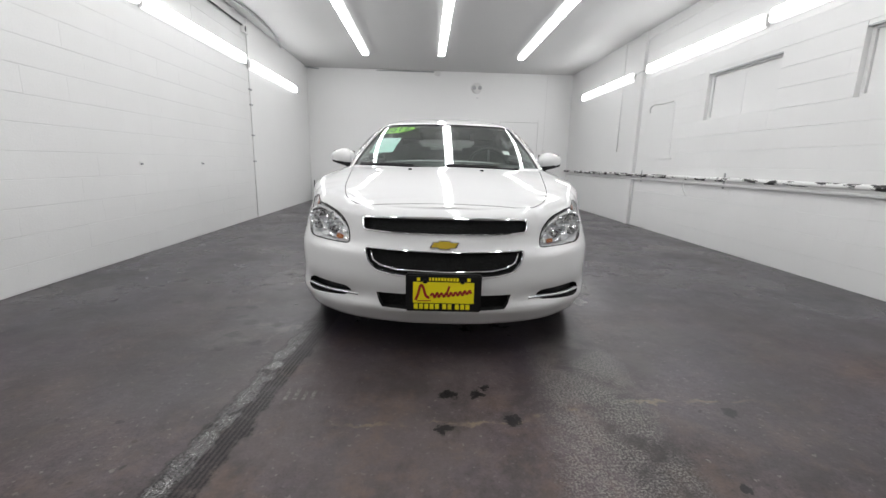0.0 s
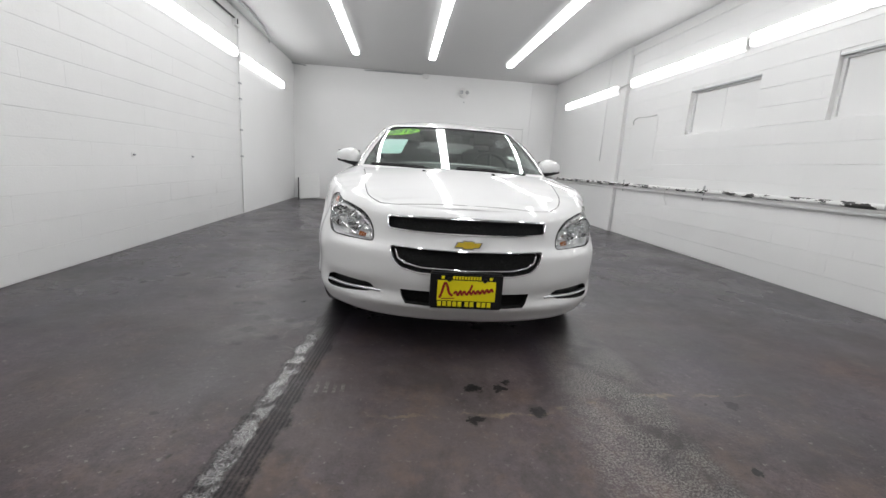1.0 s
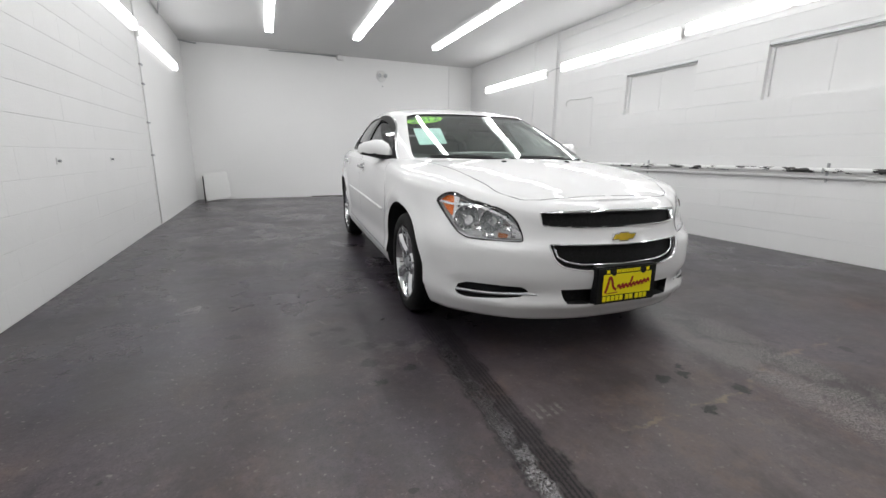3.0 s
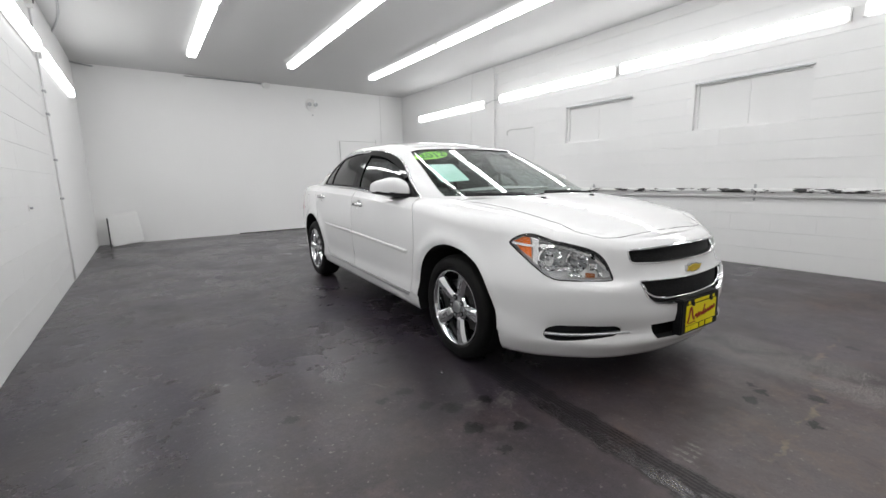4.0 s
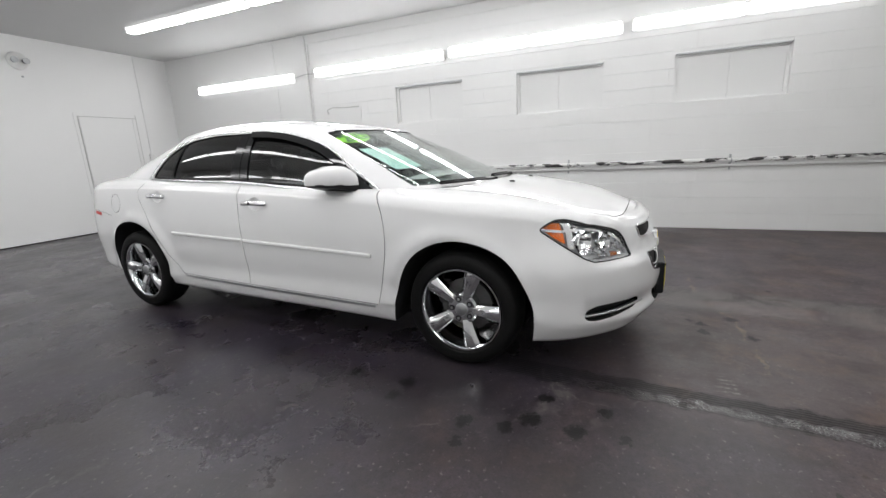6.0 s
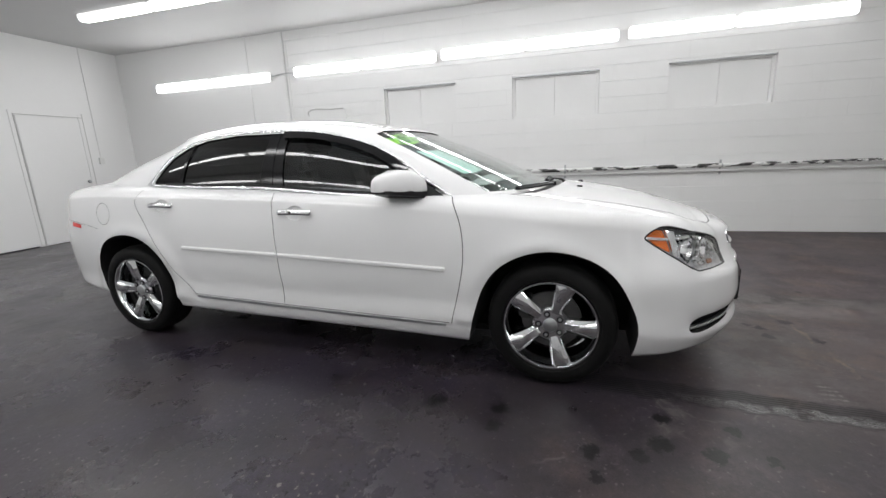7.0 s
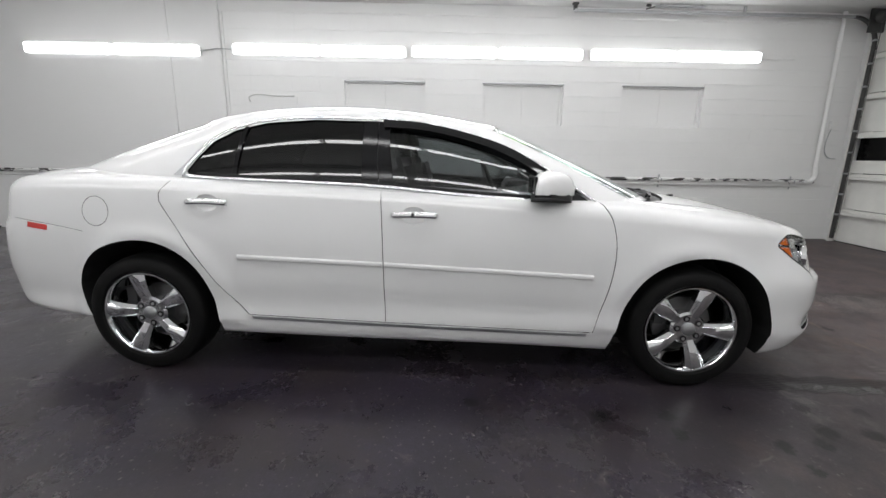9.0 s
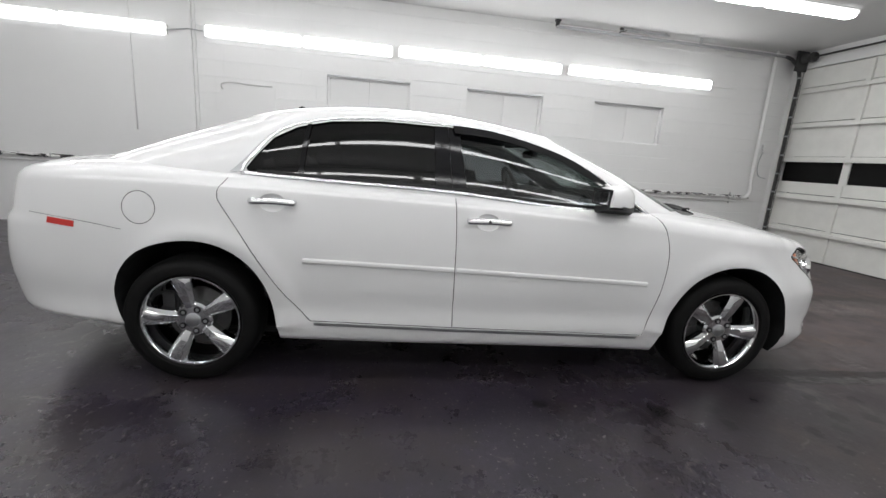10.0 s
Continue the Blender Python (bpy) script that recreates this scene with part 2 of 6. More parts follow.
def make_paint():
    n = Nodes("white_car_paint")
    c = n.mix(n.noise(3, 3), (0.705, 0.705, 0.705), (0.68, 0.68, 0.683))
    return n.set(Base_Color=c, Roughness=0.5, Specular_IOR_Level=0.05, Coat_Weight=1.0, Coat_Roughness=0.04, Coat_IOR=1.30)


def make_glass(name, tint, density):
    """Thin tinted glass: clear by its tint, with a real gloss."""
    m = bpy.data.materials.new(name)
    m.use_nodes = True
    t = m.node_tree
    t.nodes.clear()
    out = t.nodes.new("ShaderNodeOutputMaterial")
    mixer = t.nodes.new("ShaderNodeMixShader")
    clear = t.nodes.new("ShaderNodeBsdfTransparent")
    clear.inputs[0].default_value = (*tint, 1)
    gloss = t.nodes.new("ShaderNodeBsdfGlossy")
    gloss.inputs["Roughness"].default_value = 0.02
    gloss.inputs["Color"].default_value = (1, 1, 1, 1)
    facing = t.nodes.new("ShaderNodeLayerWeight")
    facing.inputs[0].default_value = 0.5
    power = t.nodes.new("ShaderNodeMath")
    power.operation, power.inputs[1].default_value = "POWER", 4.5
    curve = t.nodes.new("ShaderNodeMath")
    curve.operation, curve.inputs[1].default_value, curve.inputs[2].default_value = "MULTIPLY_ADD", 1.0 - density, density
    t.links.new(facing.outputs["Facing"], power.inputs[0])
    t.links.new(power.outputs[0], curve.inputs[0])
    t.links.new(curve.outputs[0], mixer.inputs[0])
    t.links.new(clear.outputs[0], mixer.inputs[1])
    t.links.new(gloss.outputs[0], mixer.inputs[2])
    t.links.new(mixer.outputs[0], out.inputs[0])
    return m


def make_glow(name, color, strength):
    m = bpy.data.materials.new(name)
    m.use_nodes = True
    b = m.node_tree.nodes["Principled BSDF"]
    b.inputs["Base Color"].default_value = (0.85, 0.85, 0.85, 1)
    b.inputs["Roughness"].default_value = 0.3
    b.inputs["Emission Color"].default_value = (*color, 1)
    b.inputs["Emission Strength"].default_value = strength
    return m


# the 0.88 smooth paint is whitened to make up for weak light up north
M_WALL, M_SMOOTH, M_SMOOTH_LIFTED, M_CEIL, M_FLOOR, M_PAINT = make_wall_paint(), make_smooth_wall("smooth_wall_paint", 0.80, 0.73), make_smooth_wall("smooth_wall_paint_lifted", 0.88, 0.82), make_ceiling(), make_floor(), make_paint()
M_TUBE = make_glow("lit_diffuser", (0.985, 0.987, 0.990), TUBE)
M_SKIRT = make_glow("lit_lens_side", (0.985, 0.987, 0.990), SKIRT)
M_ENAMEL = plain("white_enamel", (0.78, 0.78, 0.77), 0.35, vary=0.04)
M_BLACK = plain("black_plastic", (0.009, 0.009, 0.010), 0.45, Specular_IOR_Level=0.25)
M_PIANO = plain("gloss_black", (0.005, 0.005, 0.006), 0.12, vary=0.05, Specular_IOR_Level=0.28)
M_GUARD = plain("smoked_plastic", (0.005, 0.005, 0.006), 0.06, vary=0.05, Specular_IOR_Level=0.5)
M_DARK = plain("dark_trim", (0.03, 0.03, 0.032), 0.6)
M_VOID = plain("wheel_well_black", (0.004, 0.004, 0.004), 0.9)
M_CHROME = plain("chrome", (0.80, 0.81, 0.82), 0.07, 1.0, vary=0.03)
M_RIM = plain("polished_wheel", (0.70, 0.71, 0.72), 0.08, 1.0, vary=0.04)
M_STEEL = plain("galvanised_steel", (0.45, 0.46, 0.47), 0.4, 1.0, vary=0.15)
M_RUBBER = plain("tyre_rubber", (0.006, 0.006, 0.006), 0.6, bump=0.1, Specular_IOR_Level=0.15)
M_CLEAR = make_glass("lamp_cover_glass", (0.97, 0.97, 0.97), 0.025)
M_INNER = make_glass("inner_face_of_glass", (0.99, 0.99, 0.99), 0.0)
M_WINDSCREEN = make_glass("windscreen_glass", (0.86, 0.93, 0.90), 0.035)
M_TINT = make_glass("tinted_glass", (0.31, 0.335, 0.34), 0.045)
M_PRIVACY = make_glass("dark_tinted_glass", (0.05, 0.052, 0.055), 0.04)
M_AMBER = plain("amber_lens", (0.75, 0.16, 0.015), 0.15, vary=0.1, grain=120)
M_BROWN = plain("brown_amber_lens", (0.30, 0.10, 0.03), 0.2, vary=0.2, grain=120)
M_DISC = plain("brake_steel", (0.10, 0.10, 0.10), 0.45, 0.6, vary=0.2)
M_RED = plain("red_lens", (0.50, 0.03, 0.025), 0.18, vary=0.1, grain=120)
M_GOLD = plain("gold_badge", (0.85, 0.62, 0.06), 0.3, 0.4, vary=0.15)
M_YELLOW = plain("yellow_plate", (0.88, 0.76, 0.008), 0.4, vary=0.03)
M_SCRIPT = plain("red_script", (0.30, 0.012, 0.012), 0.45, vary=0.05)
M_LIME = plain("lime_sticker", (0.36, 0.86, 0.05), 0.4, vary=0.03)
M_INK = plain("dark_green_ink", (0.02, 0.16, 0.02), 0.5)
M_AQUA = plain("pale_aqua_paper", (0.50, 0.72, 0.67), 0.5, vary=0.04)
M_SEAT = plain("dark_seat_cloth", (0.035, 0.033, 0.032), 0.85, bump=0.2)
M_DASH = plain("grey_dash", (0.06, 0.06, 0.06), 0.7, bump=0.1)
M_LINER = plain("headliner", (0.35, 0.34, 0.32), 0.9)
M_LAMP = plain("silver_lamp_housing", (0.84, 0.85, 0.86), 0.24, 0.30, vary=0.15, grain=26, bump=0.3)
M_GROOVE = plain("panel_gap_shadow_rubber", (0.03, 0.03, 0.03), 0.8)
M_NIGHT = plain("dark_pane", (0.006, 0.006, 0.006), 0.12, vary=0.05, Specular_IOR_Level=0.15)
M_SEAM = plain("grey_seam", (0.55, 0.55, 0.54), 0.8)
M_OLDWHITE = plain("aged_white_enamel", (0.74, 0.74, 0.71), 0.5, vary=0.10, grain=6, bump=0.05)
M_GREASE = plain("greasy_dark_steel", (0.06, 0.06, 0.06), 0.5, 0.4, vary=0.3)


# ---- mesh helpers ----
def tie(ob, parent):
    ob.parent = parent
    return ob


def solid(name, bm, material, parent=None, label="", smooth=False):
    """A bmesh as one mesh object, under parent if one is given."""
    bmesh.ops.recalc_face_normals(bm, faces=bm.faces)
    me = bpy.data.meshes.new(name)
    bm.to_mesh(me)
    bm.free()
    me.materials.append(material)
    if smooth:
        me.polygons.foreach_set("use_smooth", [True] * len(me.polygons))
        if smooth is not True:
            me.set_sharp_from_angle(angle=radians(smooth))
    ob = new(name, me)
    if label:
        ob["label"] = label
    return tie(ob, parent) if parent else ob


part = solid


def box(bm, x0, x1, y0, y1, z0, z1, bevel=0.0, m=None):
    vs = [bm.verts.new((x, y, z)) for x in (x0, x1) for y in (y0, y1) for z in (z0, z1)]
    fs = [bm.faces.new([vs[i] for i in f]) for f in ((0, 1, 3, 2), (4, 6, 7, 5), (0, 4, 5, 1), (2, 3, 7, 6), (0, 2, 6, 4), (1, 5, 7, 3))]
    if bevel:
        made = bmesh.ops.bevel(bm, geom=list({e for f in fs for e in f.edges}), offset=bevel, segments=2, affect="EDGES")
        vs = list({v for f in made["faces"] for v in f.verts} | {v for v in vs if v.is_valid})
    if m:
        bmesh.ops.transform(bm, matrix=m, verts=vs)
    return bm


def boxes(*rows, bevel=0.0):
    bm = bmesh.new()
    for r in rows:
        box(bm, *r, bevel=bevel)
    return bm


def rod(bm, a, b, radius, sides=12, radius2=None, caps=True):
    """A round bar from a to b."""
    a, b = Vector(a), Vector(b)
    z = (b - a).normalized()
    x = z.orthogonal().normalized()
    y = z.cross(x)
    r2 = radius if radius2 is None else radius2
    rings = []
    for c, r in ((a, radius), (b, r2)):
        rings.append([bm.verts.new(c + r * (math.cos(k) * x + math.sin(k) * y)) for k in np.arange(sides) * 2 * math.pi / sides])
    for i in range(sides):
        bm.faces.new((rings[0][i], rings[0][(i + 1) % sides], rings[1][(i + 1) % sides], rings[1][i]))
    if caps:
        bm.faces.new(rings[0][::-1]), bm.faces.new(rings[1])
    return bm


def sweep(bm, points, profile, normals=None, closed=False, caps=True):
    """A profile of (across, out) pairs carried along points; out follows the normals."""
    pts = [Vector(p) for p in points]
    count, rings = len(pts), []
    for i, p in enumerate(pts):
        a = pts[i - 1] if closed or i else p
        b = pts[(i + 1) % count] if closed or i < count - 1 else p
        t = (b - a).normalized()
        n = Vector(normals[i]) if normals is not None else Vector((0, 0, 1))
        n = (n - t * n.dot(t))
        n = n.normalized() if n.length > 1e-5 else t.orthogonal().normalized()
        s = t.cross(n)
        rings.append([bm.verts.new(p + u * s + v * n) for u, v in profile])
    k = len(profile)
    for i in range(count if closed else count - 1):
        p, q = rings[i], rings[(i + 1) % count]
        for j in range(k):
            bm.faces.new((p[j], p[(j + 1) % k], q[(j + 1) % k], q[j]))
    if caps and not closed:
        bm.faces.new(rings[0][::-1]), bm.faces.new(rings[-1])
    return bm


def ring_profile(ru, rv=None, sides=8):
    rv = ru if rv is None else rv
    return [(ru * math.cos(a), rv * math.sin(a)) for a in np.arange(sides) * 2 * math.pi / sides]


def lathe(bm, profile, sides=48, axis=(0, 0, 0), closed=True):
    """A profile of (x, r) pairs turned round the x axis through axis."""
    rings = []
    for a in np.arange(sides) * 2 * math.pi / sides:
        rings.append([bm.verts.new((axis[0] + x, axis[1] + r * math.cos(a), axis[2] + r * math.sin(a))) for x, r in profile])
    k = len(profile)
    for i in range(sides):
        p, q = rings[i], rings[(i + 1) % sides]
        for j in range(k if closed else k - 1):
            bm.faces.new((p[j], p[(j + 1) % k], q[(j + 1) % k], q[j]))
    return bm


def prism(bm, outline, axis, a, b):
    """A closed outline of pairs drawn out along an axis from a to b."""
    def put(u, v, w):
        return {"x": (w, u, v), "y": (u, w, v), "z": (u, v, w)}[axis]
    low = [bm.verts.new(put(u, v, a)) for u, v in outline]
    high = [bm.verts.new(put(u, v, b)) for u, v in outline]
    k = len(outline)
    bm.faces.new(low[::-1]), bm.faces.new(high)
    for i in range(k):
        bm.faces.new((low[i], low[(i + 1) % k], high[(i + 1) % k], high[i]))
    bmesh.ops.recalc_face_normals(bm, faces=bm.faces)
    return bm


def spline(us, vs):
    """A natural cubic through (us, vs), as a function of an array."""
    x, y = np.array(us, float), np.array(vs, float)
    n, h = len(x), np.diff(np.array(us, float))
    a, r = np.zeros((n, n)), np.zeros(n)
    a[0, 0] = a[-1, -1] = 1
    for i in range(1, n - 1):
        a[i, i - 1 : i + 2] = h[i - 1], 2 * (h[i - 1] + h[i]), h[i]
        r[i] = 6 * ((y[i + 1] - y[i]) / h[i] - (y[i] - y[i - 1]) / h[i - 1])
    m = np.linalg.solve(a, r)

    def at(q):
        q = np.asarray(q, float)
        i = np.clip(np.searchsorted(x, q) - 1, 0, n - 2)
        d, e, g = x[i + 1] - q, q - x[i], h[i]
        return (m[i] * d**3 + m[i + 1] * e**3) / (6 * g) + (y[i] / g - m[i] * g / 6) * d + (y[i + 1] / g - m[i + 1] * g / 6) * e

    return at


def smooth_line(points, count, closed=False):
    """Points along a smooth curve through the given points, evenly spaced."""
    p = np.array(points, float)
    if closed:
        p = np.vstack([p[-3:], p, p[:4]])
    d = np.r_[0, np.cumsum(np.linalg.norm(np.diff(p, axis=0), axis=1))]
    lo, hi = (d[3], d[-4]) if closed else (d[0], d[-1])
    q = np.linspace(lo, hi, count, endpoint=not closed)
    return np.stack([spline(d, p[:, k])(q) for k in range(p.shape[1])], 1)


def even_line(points, step):
    """Points along straight runs, at most step apart."""
    out = []
    p = [np.array(q, float) for q in points]
    for a, b in zip(p[:-1], p[1:]):
        k = max(1, int(np.ceil(np.linalg.norm(b - a) / step)))
        out += [a + (b - a) * i / k for i in range(k)]
    return np.array(out + [p[-1]])


# ---- the room ----
LEFT, RIGHT, BACK, FRONT, TOP = -2.985, 3.585, 11.06, -1.6, 3.2
COURSE = 0.2032


def thing(name, label, category, group="", at=(0, 0, 0), kind=""):
    ob = new(name)
    ob.empty_display_size = 0.1
    ob.location = at
    return tagged(ob, label, category, group, kind)


tagged(solid("floor", boxes((LEFT - 0.3, RIGHT + 0.3, FRONT - 0.4, BACK + 0.3, -0.2, 0)), M_FLOOR), "dark grey painted concrete garage floor with stains", "floor", kind="structure")
tagged(solid("ceiling", boxes((LEFT - 0.3, RIGHT + 0.3, FRONT - 0.4, BACK + 0.3, TOP, TOP + 0.15)), M_CEIL), "smooth pale grey painted ceiling", "ceiling", kind="structure")
WEST = tagged(solid("wall_west", boxes((LEFT - 0.25, LEFT - 0.006, FRONT - 0.3, BACK + 0.25, 0, TOP)), M_WALL), "white painted concrete block wall", "wall", kind="structure")
tagged(solid("wall_north", boxes((LEFT - 0.004, RIGHT + 0.1, BACK, BACK + 0.25, 0, TOP)), M_SMOOTH_LIFTED), "smooth white painted end wall", "wall", kind="structure")
# the east wall, with three boarded window recesses
WINDOWS = [(4.63, 5.78), (2.63, 3.80), (0.60, 1.79)]
SILL, HEAD = 1.6256, 2.20
rows = [(RIGHT + 0.006, RIGHT + 0.25, FRONT - 0.3, BACK + 0.25, 0, SILL), (RIGHT + 0.006, RIGHT + 0.25, FRONT - 0.3, BACK + 0.25, HEAD, TOP)]
edges = [FRONT - 0.3] + [v for w in sorted(WINDOWS) for v in w] + [BACK + 0.25]
rows += [(RIGHT + 0.006, RIGHT + 0.25, edges[i], edges[i + 1], SILL, HEAD) for i in range(0, len(edges), 2)]
EAST = tagged(solid("wall_east", boxes(*rows), M_WALL), "white painted concrete block wall with boarded windows", "wall", kind="structure")
# the south wall round the overhead door
GX0, GX1, GTOP = LEFT + 0.35, 3.44, 2.95
tagged(solid("wall_south", boxes((LEFT - 0.004, GX0, FRONT - 0.25, FRONT, 0, TOP), (GX1, RIGHT + 0.004, FRONT - 0.25, FRONT, 0, TOP), (GX0, GX1, FRONT - 0.25, FRONT, GTOP, TOP)), M_SMOOTH), "white wall round the overhead door", "wall", kind="structure")


# ---- strip lights ----
def strip_light(name, length, label):
    """A two-lens strip light along y, hanging below z = 0, 0.14 m wide."""
    root = thing(name, label, "strip light", "strip lights")
    part("housing", boxes((-0.068, 0.068, 0, length, -0.011, 0), bevel=0.003), M_ENAMEL, root)
    half = length / 2
    for k in range(2):
        y0, y1 = k * half + 0.014, (k + 1) * half - 0.014
        prof = [(0.070, -0.012), (0.075, -0.045), (0.066, -0.075), (0.043, -0.088), (-0.043, -0.088), (-0.066, -0.075), (-0.075, -0.045), (-0.070, -0.012)]
        bm = bmesh.new()
        sections = [(y0, 0.72), (y0 + 0.02, 0.95), (y0 + 0.05, 1.0), (y1 - 0.05, 1.0), (y1 - 0.02, 0.95), (y1, 0.72)]
        rings = [[bm.verts.new((x * s, y, -0.012 + (z + 0.012) * s)) for x, z in prof] for y, s in sections]
        for p, q in zip(rings[:-1], rings[1:]):
            for j in range(len(prof)):
                bm.faces.new((p[j], p[(j + 1) % 8], q[(j + 1) % 8], q[j]))
        bm.faces.new(rings[0][::-1]), bm.faces.new(rings[-1])
        lens = part("diffuser", bm, M_TUBE, root, "glowing white plastic lens", smooth=40)
        lens.data.materials.append(M_SKIRT)
        for f in lens.data.polygons:
            f.material_index = 0 if f.normal.z < -0.8 else 1
    for y in (0.004, length - 0.004):
        part("end_cap", boxes((-0.060, 0.060, y - 0.006, y + 0.006, -0.05, 0), bevel=0.002), M_ENAMEL, root)
    return root


first = strip_light("strip_light", 2.43, "white fluorescent strip light on the ceiling, lit")
spots = [(x, 9.32 - 2.45 * (k + 1) + shift) for x, shift in ((-1.33, 0.1), (0.22, 0.0), (1.86, 0.06)) for k in range(4)]
first.matrix_basis = pose(spots[0][0], spots[0][1], TOP)
for x, y in spots[1:]:
    copy_thing(first, pose(x, y, TOP))
wall_light = strip_light("strip_light", 2.43, "white fluorescent strip light fixed to the wall, lit")
wall_light.matrix_basis = pose(RIGHT, 7.75, 2.535, 0, 90, 0)
for y, z in ((4.885, 2.565), (2.40, 2.58), (-0.12, 2.59)):
    copy_thing(wall_light, pose(RIGHT, y, z, 0, 90, 0))
for y, z in ((7.52, 2.50), (4.90, 2.53), (2.42, 2.54), (-0.06, 2.54)):
    copy_thing(wall_light, pose(LEFT, y, z, 0, -90, 0))


# ---- the car: x across, y to the rear from the front axle, z up ----
CAR = thing("sedan_car", "glossy white four-door sedan parked on the dark garage floor", "car")
CAR.matrix_basis = pose(0.075, 3.064, 0, 0, 0, -2.64)


def half_loop(nodes, spacing):
    """Samples of a half outline (front centre to rear centre), mirrored at its ends so that it is smooth there."""
    p = np.array(nodes, float)
    flip = np.ones(p.shape[1])
    flip[0] = -1
    q = np.vstack([p[3:0:-1] * flip, p, p[-2:-5:-1] * flip])
    d = np.r_[0, np.cumsum(np.linalg.norm(np.diff(q[:, :2], axis=0), axis=1))]
    lo, hi = d[3], d[-4]
    s = np.concatenate([lo + np.arange(0, 1.7, spacing[0]), np.arange(lo + 1.7, hi - 1.7, spacing[1]), np.linspace(hi - 1.7, hi, int(1.7 / spacing[2]))])
    return np.stack([spline(d, q[:, k])(s) for k in range(q.shape[1])], 1), s


def shell(rings, crown, across, power, bottom=True):
    """A closed mesh from rings of half outlines (lowest first), whose top and bottom are spanned from side to side."""
    rings = np.array(rings)
    nz, k, _ = rings.shape
    verts, faces, at = [], [], {}

    def put(key, p):
        if key not in at:
            at[key] = len(verts)
            verts.append(tuple(p))
        return at[key]

    def side(z, i, s):
        p = rings[z, i]
        if i in (0, k - 1):
            return put((z, i, 0), (0, p[1], p[2]))
        return put((z, i, s), (s * p[0], p[1], p[2]))

    for z in range(nz - 1):
        for i in range(k - 1):
            faces.append((side(z, i, -1), side(z, i + 1, -1), side(z + 1, i + 1, -1), side(z + 1, i, -1)))
            faces.append((side(z, i, 1), side(z + 1, i, 1), side(z + 1, i + 1, 1), side(z, i + 1, 1)))

    def span(z, i, j, lift):
        if j == 0 or i in (0, k - 1):
            return side(z, i, -1)
        if j == across:
            return side(z, i, 1)
        p, s = rings[z, i], -1 + 2 * j / across
        s = math.sin(s * math.pi / 2) * 0.5 + s * 0.5
        up = lift(p[1]) - p[2] if lift else 0
        return put((z, i, "c", j), (s * p[0], p[1], p[2] + up * (1 - s * s) ** power))

    for z, lift, turned in ((nz - 1, crown, False), (0, None, True)):
        for i in range(k - 1):
            for j in range(across):
                f = [span(z, i, j, lift), span(z, i + 1, j, lift), span(z, i + 1, j + 1, lift), span(z, i, j + 1, lift)]
                f = [v for n, v in enumerate(f) if v != f[n - 1]]
                if len(set(f)) > 2:
                    faces.append(f[::-1] if turned else f)
    me = bpy.data.meshes.new("shell")
    me.from_pydata(verts, [], faces)
    bm = bmesh.new()
    bm.from_mesh(me)
    bmesh.ops.recalc_face_normals(bm, faces=bm.faces)
    bm.to_mesh(me)
    bm.free()
    me.polygons.foreach_set("use_smooth", [True] * len(me.polygons))
    return me


def tree_of(me):
    from mathutils.bvhtree import BVHTree
    me.calc_loop_triangles()
    tris = [tuple(t.vertices) for t in me.loop_triangles]
    points = [v.co.copy() for v in me.vertices]
    norms = [v.normal.copy() for v in me.vertices]
    return BVHTree.FromPolygons(points, tris), tris, points, norms


def normal_at(tree, p):
    bvh, tris, points, norms = tree
    hit, flat, index, far = bvh.find_nearest(p)
    a, b, c = (points[i] for i in tris[index])
    area = (b - a).cross(c - a)
    d = area.dot(area) or 1e-12
    u = (c - b).cross(hit - b).dot(area) / d
    v = (a - c).cross(hit - c).dot(area) / d
    na, nb, nc = (norms[i] for i in tris[index])
    return (na * u + nb * v + nc * (1 - u - v)).normalized(), far


def on(tree, start, way):
    """Where a ray from outside first meets a shell, and the smooth normal there."""
    hit, flat, index, far = tree[0].ray_cast(Vector(start), Vector(way).normalized())
    if hit is None:
        hit, flat, index, far = tree[0].find_nearest(Vector(start))
    return hit, normal_at(tree, hit)[0]


def carve(me, cutters, material, op="DIFFERENCE"):
    """The mesh with the cutters (bmeshes) taken away one by one; the cuts take the material."""
    me = me.copy()
    if not me.materials:
        me.materials.append(M_PAINT)
    for bm in cutters:
        bmesh.ops.recalc_face_normals(bm, faces=bm.faces)
        c = bpy.data.meshes.new("cut")
        bm.to_mesh(c)
        bm.free()
        c.materials.append(material)
        ob, k = new("work", me), new("cut", c)
        b = ob.modifiers.new("cut", "BOOLEAN")
        b.operation, b.object, b.solver, b.material_mode = op, k, "EXACT", "TRANSFER"
        bpy.context.view_layer.update()
        out = bpy.data.meshes.new_from_object(ob.evaluated_get(bpy.context.evaluated_depsgraph_get()))
        if op != "DIFFERENCE" or len(out.polygons) > 0.4 * len(me.polygons):
            me = out
        for o in (k, ob):
            bpy.data.objects.remove(o)
    return me


